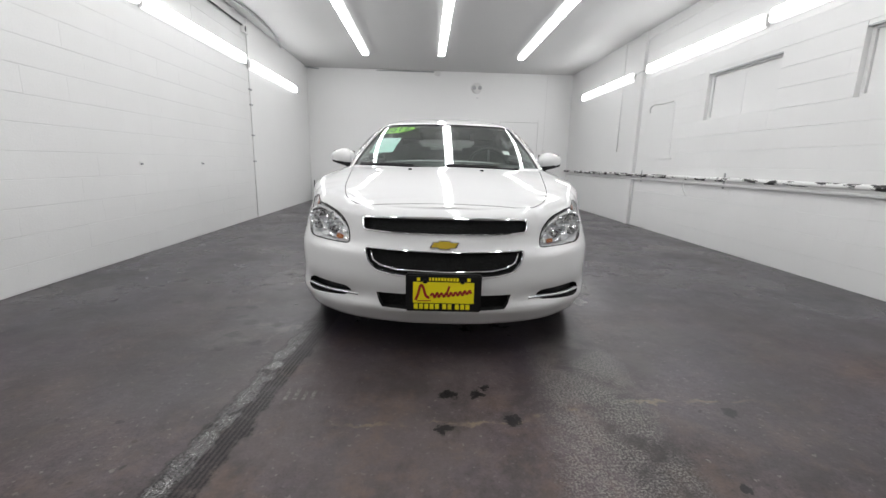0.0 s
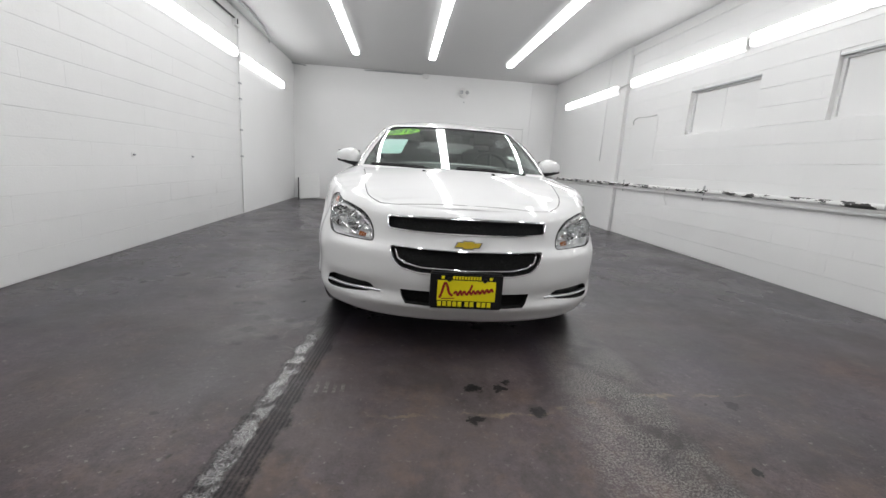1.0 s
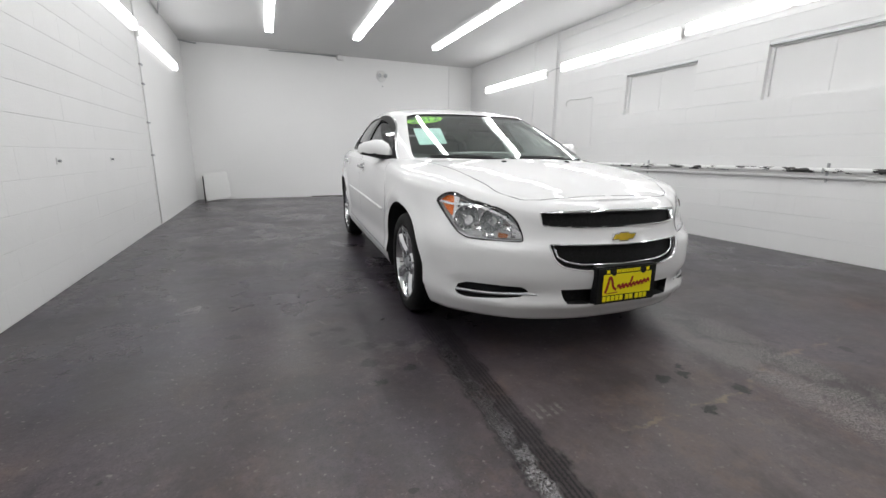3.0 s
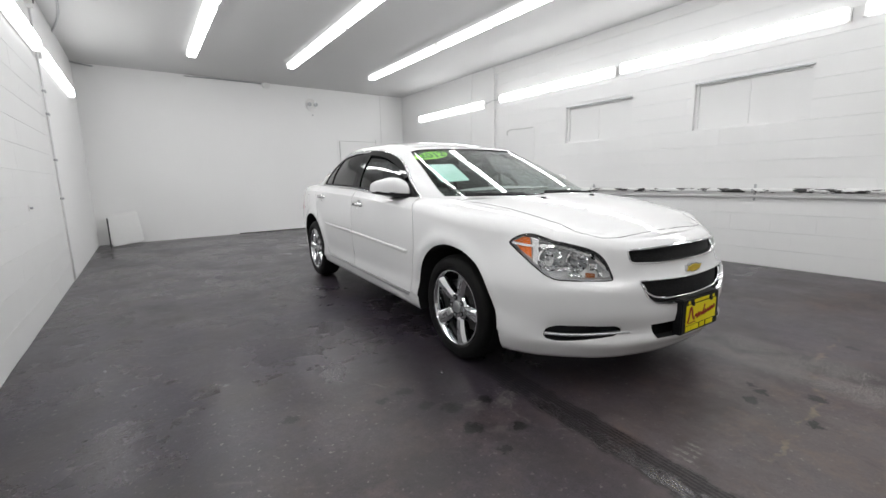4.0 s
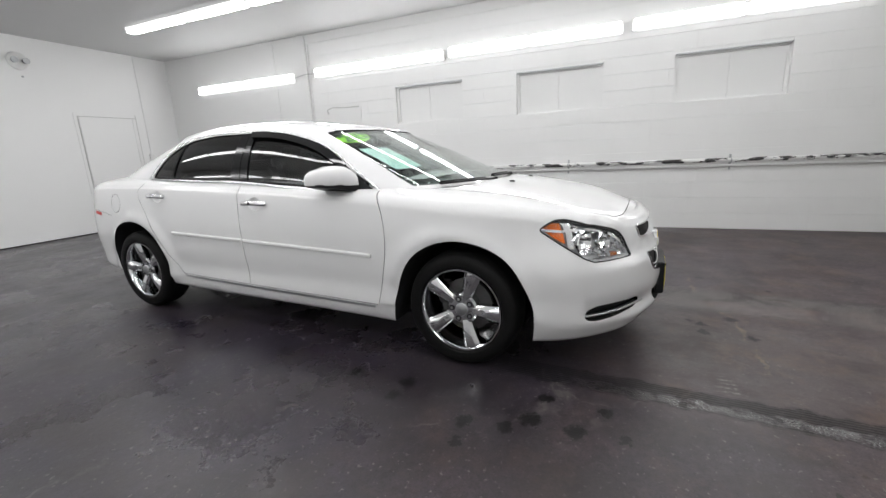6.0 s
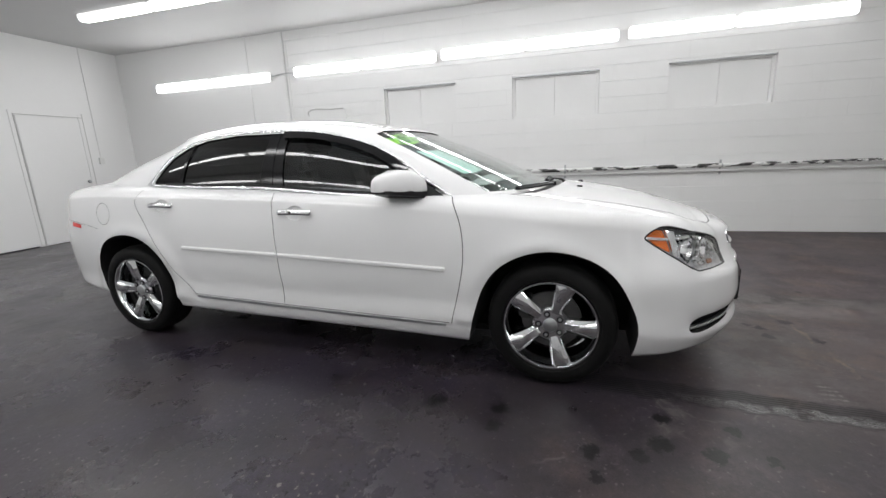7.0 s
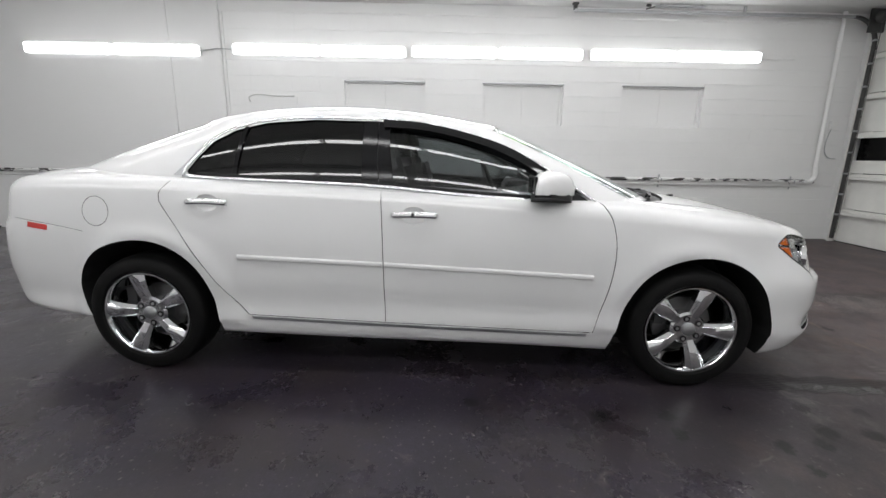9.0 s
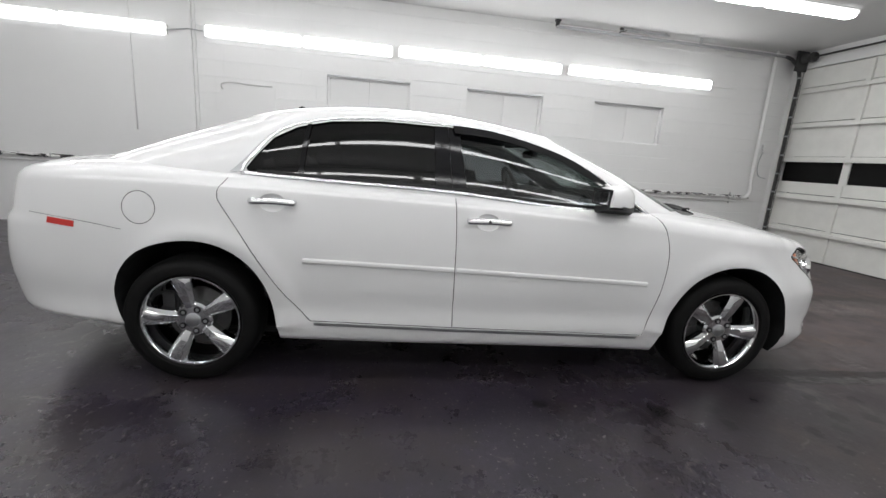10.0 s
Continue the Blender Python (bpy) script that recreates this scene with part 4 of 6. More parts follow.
for s in (-1, 1):
    patch("door_pillar", ([(1.53, 1.0), (1.555, 1.15), (1.575, 1.33)], [(1.605, 1.01), (1.618, 1.15), (1.63, 1.335)]), s, M_PIANO, 0.002, 0.012, "gloss black pillar cover")
    patch("door_pillar", ([(1.609, 1.01), (1.622, 1.15), (1.634, 1.335)], [(1.695, 1.015), (1.70, 1.15), (1.706, 1.335)]), s, M_PIANO, 0.002, 0.012, "gloss black pillar cover")
    patch("window_divider", ([(2.335, 1.035), (2.328, 1.16), (2.318, 1.30)], [(2.358, 1.035), (2.350, 1.16), (2.338, 1.30)]), s, M_PIANO, 0.0015, 0.01)
    patch("sail_panel", ([(0.55, 0.953), (0.62, 0.995), (0.70, 1.045)], [(0.66, 0.953), (0.695, 0.99), (0.715, 1.04)]), s, M_BLACK, 0.001, 0.012)
    belt = smooth_line([(0.482, 0.930), (0.69, 0.950), (1.1, 0.973), (1.6, 1.012), (2.1, 1.028), (2.62, 1.043)], 60)
    pts = [cabin_at(y, z, s) for y, z in belt]
    part("belt_trim", sweep(bmesh.new(), [p for p, n in pts], ring_profile(0.011, 0.008), [n for p, n in pts]), M_CHROME, CAR, "chrome strip under the windows", smooth=True)
    seal = [cabin_at(y, z + 0.017, s) for y, z in belt[4:-2]]
    part("belt_seal", sweep(bmesh.new(), [p for p, n in seal], [(-0.008, -0.006), (0.008, -0.006), (0.007, 0.003), (-0.007, 0.004)], [n for p, n in seal]), M_BLACK, CAR, "black rubber seal above the chrome strip", smooth=30)
    arc = smooth_line([(2.62, 1.043), (2.612, 1.075), (2.575, 1.13), (2.505, 1.225), (2.395, 1.290), (2.23, 1.331), (1.965, 1.351), (1.64, 1.347)], 60)
    pts = [cabin_at(y, z, s) for y, z in arc]
    part("window_trim", sweep(bmesh.new(), [p for p, n in pts], ring_profile(0.010, 0.008), [n for p, n in pts]), M_CHROME, CAR, "chrome strip over the rear windows", smooth=True)
    patch("corner_trim", ([(2.612, 1.046), (2.60, 1.085), (2.555, 1.15), (2.49, 1.23), (2.40, 1.288)], [(2.672, 1.048), (2.628, 1.09), (2.580, 1.15), (2.510, 1.234), (2.408, 1.290)]), s, M_STEEL, 0.004, 0.008, "brushed metal corner of the window trim")
    arc = smooth_line([(1.63, 1.347), (1.40, 1.329), (1.165, 1.279), (0.96, 1.211), (0.685, 1.057), (0.488, 0.932)], 60)
    pts = [cabin_at(y, z, s) for y, z in arc]
    part("window_trim", sweep(bmesh.new(), [p for p, n in pts], ring_profile(0.007, 0.007), [n for p, n in pts]), M_CHROME, CAR, "chrome strip over the front window", smooth=True)
    patch("rain_guard", ([(1.60, 1.298), (1.40, 1.284), (1.18, 1.239), (0.985, 1.173), (0.81, 1.080)], [(1.61, 1.338), (1.40, 1.322), (1.165, 1.272), (0.955, 1.203), (0.77, 1.098)]), s, M_GUARD, 0.014, 0.004, "dark smoked rain guard over the window")
    # rubbing strip, sill strip
    for y0, y1 in ((0.54, 1.572), (1.586, 2.316)):
        line = [beside_at(y, np.interp(y, [0.54, 1.577, 2.316], [0.594, 0.633, 0.654]), s) for y in np.linspace(y0, y1, 24)]
        part("door_moulding", sweep(bmesh.new(), [p for p, n in line], [(-0.013, -0.002), (-0.011, 0.006), (-0.006, 0.010), (0.006, 0.010), (0.011, 0.006), (0.013, -0.002)], [n for p, n in line]), M_PAINT, CAR, "white side moulding", smooth=35)
    line = [beside_at(y, DOOR_FOOT(y) - 0.014, s) for y in np.linspace(0.545, 2.265, 40)]
    part("sill_strip", sweep(bmesh.new(), [p for p, n in line], [(-0.008, -0.002), (-0.007, 0.004), (0.007, 0.004), (0.008, -0.002)], [n for p, n in line]), M_STEEL, CAR, "dark bright-metal strip along the sill", smooth=35)


# ---- wheels ----
def wheel(y, s):
    """A wheel with its tyre, rim, disc and nuts, facing out to the side s."""
    root = new("wheel")
    tie(root, CAR)
    root.empty_display_size = 0.1
    root.matrix_basis = pose(s * 0.870, y, 0.3186, 0, 0, 0 if s < 0 else 180)
    prof = [(0.020, 0.230), (0.004, 0.242), (0.0, 0.266), (0.006, 0.293), (0.018, 0.307), (0.034, 0.314), (0.06, 0.318), (0.16, 0.318), (0.188, 0.312), (0.205, 0.300), (0.214, 0.272), (0.205, 0.248), (0.19, 0.230)]
    tyre = part("tyre", lathe(bmesh.new(), prof, 72), M_RUBBER, root, "black rubber tyre", smooth=40)
    for k in range(4):
        x = 0.06 + k * 0.033
        part("tread_groove", lathe(bmesh.new(), [(x - 0.003, 0.3172), (x + 0.003, 0.3172), (x + 0.003, 0.3186), (x - 0.003, 0.3186)], 48), M_VOID, tyre)
    rim_prof = [(0.016, 0.232), (0.010, 0.229), (0.010, 0.221), (0.020, 0.215), (0.034, 0.211), (0.10, 0.196), (0.185, 0.20), (0.19, 0.229), (0.18, 0.233)]
    rim = part("rim", lathe(bmesh.new(), rim_prof, 72), M_RIM, root, "polished bright alloy rim", smooth=30)
    for k in range(5):
        turn = Matrix.Rotation(2 * math.pi * k / 5 + (0.35 if y < 1 else 1.03), 4, "X")
        bm = bmesh.new()
        # stations: radius, half width, face depth, edge depth
        rows = []
        for r, w, f in ((0.045, 0.026, 0.040), (0.070, 0.026, 0.032), (0.11, 0.030, 0.022), (0.155, 0.035, 0.015), (0.195, 0.040, 0.012), (0.221, 0.044, 0.014)):
            rows.append([bm.verts.new((x, u, r)) for x, u in ((f + 0.055, -w * 1.20), (f + 0.018, -w * 1.12), (f + 0.001, -w * 0.62), (f, -w * 0.56), (f, w * 0.56), (f + 0.001, w * 0.62), (f + 0.018, w * 1.12), (f + 0.055, w * 1.20))])
        for a, b in zip(rows[:-1], rows[1:]):
            for j in range(8):
                bm.faces.new((a[j], a[(j + 1) % 8], b[(j + 1) % 8], b[j]))
        bm.faces.new(rows[0][::-1]), bm.faces.new(rows[-1])
        bmesh.ops.transform(bm, matrix=turn, verts=bm.verts)
        part("spoke", bm, M_RIM, rim, smooth=25)
        nut = bmesh.new()
        side = Matrix.Rotation(2 * math.pi * (k + 0.5) / 5 + (0.35 if y < 1 else 1.03), 4, "X")
        lathe(nut, [(0.022, 0.0), (0.022, 0.009), (0.05, 0.011), (0.05, 0.0)], 6)
        bmesh.ops.transform(nut, matrix=side @ Matrix.Translation((0.006, 0, 0.057)), verts=nut.verts)
        part("wheel_nut", nut, M_STEEL, rim)
        # a flat black disc stands for the shade of the nut's recess
        hole = bmesh.new()
        lathe(hole, [(0.0305, 0.0), (0.0305, 0.016), (0.034, 0.016), (0.034, 0.0)], 16)
        bmesh.ops.transform(hole, matrix=side @ Matrix.Translation((0, 0, 0.057)), verts=hole.verts)
        part("nut_recess", hole, M_BLACK, rim)
    part("hub", lathe(bmesh.new(), [(0.034, 0.0), (0.034, 0.078), (0.045, 0.088), (0.10, 0.088), (0.10, 0.0)], 40), M_RIM, rim, smooth=30)
    part("centre_cap", lathe(bmesh.new(), [(0.021, 0.0), (0.022, 0.026), (0.026, 0.033), (0.035, 0.035), (0.035, 0.0)], 32), M_STEEL, rim, "grey centre cap", smooth=30)
    part("brake_disc", lathe(bmesh.new(), [(0.11, 0.07), (0.11, 0.150), (0.13, 0.150), (0.13, 0.07)], 48), M_DISC, root, "bare steel brake disc", smooth=30)
    part("brake_caliper", boxes((0.085, 0.15, 0.09, 0.165, 0.0, 0.13), bevel=0.012), M_DARK, root)
    part("hub_carrier", lathe(bmesh.new(), [(0.13, 0.0), (0.13, 0.10), (0.25, 0.08), (0.25, 0.0)], 24), M_VOID, root)
    return root


for y in (0.014, 2.850):
    for s in (-1, 1):
        wheel(y, s)


# ---- lamps ----
def facing(s):
    return Vector((NOSE.x if s < 0 else -NOSE.x, NOSE.y, 0))


def corner_patch(name, outline, s, material, lift, thick, parent, label="", dish=0.0):
    """A panel over an outline on the front corner, with its middle sunk by dish."""
    line = np.array(outline)
    mid = line.mean(0)
    w = facing(s)
    bm = bmesh.new()
    layers = []
    for lay in (0.0, -thick):
        rings = []
        for r in (1.0, 0.75, 0.5, 0.25):
            row = []
            for p in line:
                h, n = corner_at(*(mid + (p - mid) * r), s)
                row.append(bm.verts.new(h + w * (lift + lay - dish * (1 - r * r))))
            rings.append(row)
        h, n = corner_at(*mid, s)
        centre = bm.verts.new(h + w * (lift + lay - dish))
        k = len(line)
        for a, b in zip(rings[:-1], rings[1:]):
            for i in range(k):
                bm.faces.new((a[i], a[(i + 1) % k], b[(i + 1) % k], b[i]))
        for i in range(k):
            bm.faces.new((rings[-1][i], rings[-1][(i + 1) % k], centre))
        layers.append(rings[0])
    k = len(line)
    for i in range(k):
        bm.faces.new((layers[0][i], layers[0][(i + 1) % k], layers[1][(i + 1) % k], layers[1][i]))
    return part(name, bm, material, parent, label, smooth=40)


def aimed(bm, s, place, way=(-0.40, -0.916, 0)):
    w = Vector((way[0] if s < 0 else -way[0], way[1], way[2])).normalized()
    turn = w.to_track_quat("X", "Z").to_matrix().to_4x4()
    bmesh.ops.transform(bm, matrix=Matrix.Translation(place) @ turn, verts=bm.verts)
    return bm


def headlight(s):
    w = facing(s)
    root = corner_patch("headlight", LAMP_LINE, s, M_CLEAR, 0.001, 0.003, CAR, "clear headlight with chrome bowls and amber corner")
    root.visible_shadow = False
    line = [corner_at(a, z, s) for a, z in LAMP_LINE]
    part("lamp_rim", sweep(bmesh.new(), [p for p, n in line], [(-0.004, -0.012), (0.003, -0.012), (0.003, 0.0015), (-0.003, 0.0015)], [n for p, n in line], True), M_BLACK, root)
    corner_patch("reflector", 0.97 * (LAMP_LINE - LAMP_LINE.mean(0)) + LAMP_LINE.mean(0), s, M_LAMP, -0.055, 0.004, root, "satin silver lamp housing", 0.02)
    amber = rounded([(0.218, 0.759), (0.166, 0.786), (0.134, 0.795), (0.123, 0.739), (0.119, 0.684), (0.168, 0.715)], 0.008)
    corner_patch("turn_signal", amber, s, M_AMBER, -0.022, 0.006, root, "amber turn signal lens")
    amber = [(-0.137, 0.598), (-0.137, 0.620), (-0.16, 0.618), (-0.183, 0.614), (-0.181, 0.597), (-0.16, 0.597)]
    corner_patch("side_light", amber, s, M_BROWN, -0.022, 0.006, root, "small amber light")
    bar = rounded([(0.128, 0.797), (0.085, 0.790), (0.088, 0.735), (0.072, 0.650), (0.112, 0.668), (0.114, 0.735)], 0.01)
    corner_patch("bezel", bar, s, M_CHROME, -0.016, 0.01, root)
    for a, z, r, deep in ((0.030, 0.685, 0.058, 0.03), (-0.098, 0.675, 0.054, 0.03)):
        p, n = corner_at(a, z, s)
        c = p - w * (deep - 0.008)
        bowl = bmesh.new()
        prof = [(0.0, r + 0.006), (0.004, r + 0.002), (0.0, r), (-0.02, r * 0.86), (-0.04, r * 0.62), (-0.052, r * 0.3), (-0.054, 0.0), (-0.062, 0.0), (-0.058, r * 0.4), (-0.045, r * 0.75), (-0.02, r + 0.002)]
        part("lamp_bowl", aimed(lathe(bowl, prof, 18), s, c), M_CHROME, root, "round chrome reflector bowl", smooth=12)
        lens = bmesh.new()
        part("bulb", aimed(lathe(lens, [(-0.05, 0.0), (-0.05, 0.009), (-0.02, 0.010), (-0.008, 0.007), (-0.004, 0.0)], 20, closed=False), s, c), M_STEEL, root, smooth=40)
    for a, z, da, dz in ((-0.03, 0.640, 0.030, 0.016), (0.062, 0.742, 0.022, 0.020), (-0.035, 0.735, 0.030, 0.012), (-0.175, 0.645, 0.022, 0.018), (-0.205, 0.612, 0.014, 0.014), (-0.09, 0.608, 0.035, 0.010), (-0.155, 0.700, 0.026, 0.010)):
        facet = [(a - da, z - dz), (a + da * 0.8, z - dz * 0.9), (a + da, z + dz), (a - da * 0.7, z + dz * 0.8)]
        corner_patch("lamp_facet", facet, s, M_CHROME, -0.03, 0.006, root, dish=0.010)
    lip = [corner_at(a, z, s) for a, z in smooth_line([(0.16, 0.794), (0.055, 0.779), (-0.045, 0.753), (-0.143, 0.729), (-0.186, 0.709), (-0.217, 0.680), (-0.243, 0.630)], 24)]
    part("upper_lip", sweep(bmesh.new(), [p - w * 0.010 for p, n in lip], [(-0.004, -0.02), (0.004, -0.02), (0.004, 0.002), (-0.004, 0.002)], [n for p, n in lip]), M_DARK, root, "dark lip along the lamp's top", smooth=30)
    brow = [corner_at(a, z, s) for a, z in smooth_line([(0.226, 0.757), (0.126, 0.744), (0.03, 0.748), (-0.07, 0.730), (-0.165, 0.692), (-0.235, 0.632)], 30)]
    part("brow", sweep(bmesh.new(), [p - w * 0.018 for p, n in brow], [(-0.008, -0.02), (0.008, -0.02), (0.006, 0.006), (-0.006, 0.006)], [n for p, n in brow]), M_CHROME, root, "chrome strip inside the lamp", smooth=30)


for s in (-1, 1):
    headlight(s)
    # fog recess: dark back, chrome blade
    fog = corner_patch("fog_recess", FOG, s, M_BLACK, -0.04, 0.004, CAR, "black recess in the bumper corner")
    blade = smooth_line([(0.05, 0.326), (-0.06, 0.325), (-0.18, 0.330), (-0.25, 0.334), (-0.35, 0.337)], 30)
    line = [corner_at(a, z, s) for a, z in blade]
    part("blade", sweep(bmesh.new(), [p for p, n in line], [(-0.006, -0.02), (0.006, -0.02), (0.006, 0.001), (0.0, 0.005), (-0.006, 0.001)], [n for p, n in line]), M_STEEL, fog, "satin metal blade across the recess", smooth=30)
    # side marker and fuel flap stay on the rear wing
    line = [beside_at(y, z, s) for y, z in even_line([(3.335, 0.772), (3.458, 0.783)], 0.02)]
    part("side_marker", sweep(bmesh.new(), [p for p, n in line], [(-0.014, -0.004), (-0.014, 0.004), (0.014, 0.004), (0.014, -0.004)], [n for p, n in line]), M_RED, CAR, "small red side marker lamp")
    # door handles
    for y0, y1, z in HANDLES:
        h = new("door_handle")
        tie(h, CAR)
        h.empty_display_size = 0.05
        line = [beside_at(y, z + 0.004 * math.sin(math.pi * t), s) for t, y in zip(np.linspace(0, 1, 20), np.linspace(y0, y1, 20))]
        bow = [p + n * (0.010 + 0.026 * math.sin(math.pi * t) ** 0.5) for (p, n), t in zip(line, np.linspace(0, 1, 20))]
        part("grip", sweep(bmesh.new(), bow, ring_profile(0.016, 0.010, 10), [n for p, n in line]), M_CHROME, h, "chrome door grip", smooth=True)
        if y0 < 2:
            q = line[13]
            key = bmesh.new()
            lathe(key, [(0.0, 0.0), (0.0, 0.008), (0.003, 0.008), (0.003, 0.0)], 14)
            bmesh.ops.transform(key, matrix=Matrix.Translation(bow[10] + q[1] * 0.010) @ q[1].to_track_quat("X", "Z").to_matrix().to_4x4(), verts=key.verts)
            part("lock", key, M_DARK, h)
    # door mirror
    m = new("door_mirror")
    tie(m, CAR)
    m.empty_display_size = 0.05
    bm = bmesh.new()
    # stations: x, front, rear, bottom, top
    stations = [(0.778, 0.665, 0.800, 0.986, 1.040), (0.800, 0.645, 0.835, 0.985, 1.078), (0.840, 0.652, 0.858, 0.987, 1.100), (0.885, 0.680, 0.862, 0.990, 1.103), (0.930, 0.722, 0.866, 0.994, 1.090), (0.968, 0.775, 0.868, 0.998, 1.080), (0.992, 0.812, 0.868, 1.000, 1.064), (1.003, 0.835, 0.862, 1.004, 1.048)]
    rings = []
    for x, front, rear, z0, z1 in stations:
        ring = []
        for a in np.arange(24) * 2 * math.pi / 24:
            c, d = math.cos(a), math.sin(a)
            yy = (front + rear) / 2 + (rear - front) / 2 * abs(c) ** (0.75 if c < 0 else 0.4) * np.sign(c)
            zz = z0 + (z1 - z0) * (0.05 + 0.95 * abs(d) ** 0.65 if d > 0 else 0.05 * (1 - abs(d) ** 0.5))
            ring.append(bm.verts.new((s * x, yy, zz)))
        rings.append(ring)
    for a, b in zip(rings[:-1], rings[1:]):
        for j in range(24):
            bm.faces.new((a[j], a[(j + 1) % 24], b[(j + 1) % 24], b[j]))
    bm.faces.new(rings[0][::-1]), bm.faces.new(rings[-1])
    part("mirror_shell", bm, M_PAINT, m, "white painted mirror shell", smooth=50)
    foot = bmesh.new()
    sections = [(0.72, 0.63, 0.74, 0.945, 1.00), (0.77, 0.66, 0.80, 0.945, 0.989), (0.82, 0.655, 0.858, 0.952, 0.992), (0.90, 0.69, 0.866, 0.972, 0.998), (0.985, 0.795, 0.868, 0.990, 1.006)]
    rings = [[foot.verts.new((s * x, y, z)) for y, z in ((a, lo), (b, lo), (b, hi), (a, hi))] for x, a, b, lo, hi in sections]
    for a, b in zip(rings[:-1], rings[1:]):
        for j in range(4):
            foot.faces.new((a[j], a[(j + 1) % 4], b[(j + 1) % 4], b[j]))
    foot.faces.new(rings[0][::-1]), foot.faces.new(rings[-1])
    part("mirror_foot", foot, M_BLACK, m, "black plastic mirror foot", smooth=30)
    part("mirror_glass", boxes(*[(min(s * 0.825, s * 0.975), max(s * 0.825, s * 0.975), 0.8715, 0.8735, 1.008, 1.074)], bevel=0.001), M_CHROME, m, "silvered mirror glass")
    part("mirror_bezel", boxes(*[(min(s * 0.805, s * 0.990), max(s * 0.805, s * 0.990), 0.860, 0.8712, 1.000, 1.084)], bevel=0.003), M_BLACK, m)


# ---- grilles, badge and number plate ----
def make_mesh_black():
    n = Nodes("black_grille_mesh")
    b = n.node("ShaderNodeTexVoronoi", Scale=95.0)
    b.feature = "DISTANCE_TO_EDGE"
    n.link(n.place((1, 1, 1.6)), b.inputs["Vector"])
    c = n.ramp(b.outputs["Distance"], [(0.02, (0.016, 0.016, 0.017)), (0.10, (0.002, 0.002, 0.002))])
    return n.set(Base_Color=c, Roughness=0.6, Specular_IOR_Level=0.2)


M_MESH = make_mesh_black()


def grille(name, outline, deep, label, frame=None, chrome=0.0045):
    """A dark mesh panel sunk behind an opening in the nose, with a bright surround."""
    line = np.array(outline)
    xs = np.linspace(line[:, 0].min() + 0.004, line[:, 0].max() - 0.004, 31)
    upper_edge, lower_edge = line[line[:, 1] >= line[:, 1].mean()], line[line[:, 1] < line[:, 1].mean()]
    bm = bmesh.new()
    grid = []
    for x in xs:
        hi = np.interp(x, *np.array(sorted(upper_edge.tolist())).T) + 0.012
        lo = np.interp(x, *np.array(sorted(lower_edge.tolist())).T) - 0.012
        col = []
        for z in np.linspace(lo, hi, 6):
            p, n = before_at(x, z)
            col.append((bm.verts.new((x, p.y + deep, z)), bm.verts.new((x, p.y + deep + 0.006, z))))
        grid.append(col)
    for i in range(30):
        for k in range(5):
            for lay in (0, 1):
                bm.faces.new((grid[i][k][lay], grid[i + 1][k][lay], grid[i + 1][k + 1][lay], grid[i][k + 1][lay]))
        for k in (0, 5):
            bm.faces.new((grid[i][k][0], grid[i + 1][k][0], grid[i + 1][k][1], grid[i][k][1]))
    for i in (0, 30):
        for k in range(5):
            bm.faces.new((grid[i][k][0], grid[i][k + 1][0], grid[i][k + 1][1], grid[i][k][1]))
    root = part(name, bm, M_MESH, CAR, label, smooth=30)
    if frame is not None:
        loop = even_line(list(frame) + [frame[0]], 0.025)[:-1]
        pts = [before_at(x, z) for x, z in loop]
        part("surround", sweep(bmesh.new(), [p for p, n in pts], [(-chrome, -0.02), (chrome, -0.02), (chrome, 0.002), (chrome * 0.5, 0.006), (-chrome * 0.5, 0.006), (-chrome, 0.002)], [n for p, n in pts], True), M_CHROME, root, "bright chrome surround", smooth=30)
    return root


grille("upper_grille", UPPER, 0.03, "black mesh grille with a chrome surround", UPPER)
low_grille = grille("lower_grille", LOWER, 0.035, "black mesh grille with a chrome surround", LOWER, 0.004)
inner = [(-0.364, 0.566), (-0.350, 0.523), (-0.310, 0.500), (-0.235, 0.485), (0, 0.478), (0.235, 0.485), (0.310, 0.500), (0.350, 0.523), (0.364, 0.566)]
pts = [before_at(x, z) for x, z in even_line(inner, 0.025)]
part("inner_trim", sweep(bmesh.new(), [p + Vector((0, 0.018, 0)) for p, n in pts], ring_profile(0.0045), [n for p, n in pts]), M_CHROME, low_grille, "second chrome line inside the grille", smooth=True)
grille("air_intake", INTAKE, 0.05, "black lower air intake")
BOW = [(-0.071, 0.596), (-0.057, 0.625), (-0.030, 0.625), (-0.027, 0.633), (0.027, 0.633), (0.030, 0.625), (0.071, 0.625), (0.057, 0.596), (0.030, 0.596), (0.027, 0.588), (-0.027, 0.588), (-0.030, 0.596)]
y_badge = before_at(0, 0.61)[0].y
badge = part("badge", prism(bmesh.new(), BOW, "y", y_badge - 0.014, y_badge + 0.02), M_CHROME, CAR, "gold badge with a chrome edge")
part("badge_face", prism(bmesh.new(), [(x * 0.90, 0.6105 + (z - 0.6105) * 0.78) for x, z in BOW], "y", y_badge - 0.017, y_badge - 0.010), M_GOLD, badge, "gold badge face")

PY = -0.975
plate = part("number_plate", boxes((-0.182, 0.182, PY, PY + 0.045, 0.292, 0.476), bevel=0.006), M_BLACK, CAR, "black plate frame holding a yellow dealer plate")
part("plate_face", boxes((-0.146, 0.146, PY - 0.004, PY, 0.336, 0.440), bevel=0.001), M_YELLOW, plate, "yellow plate face")
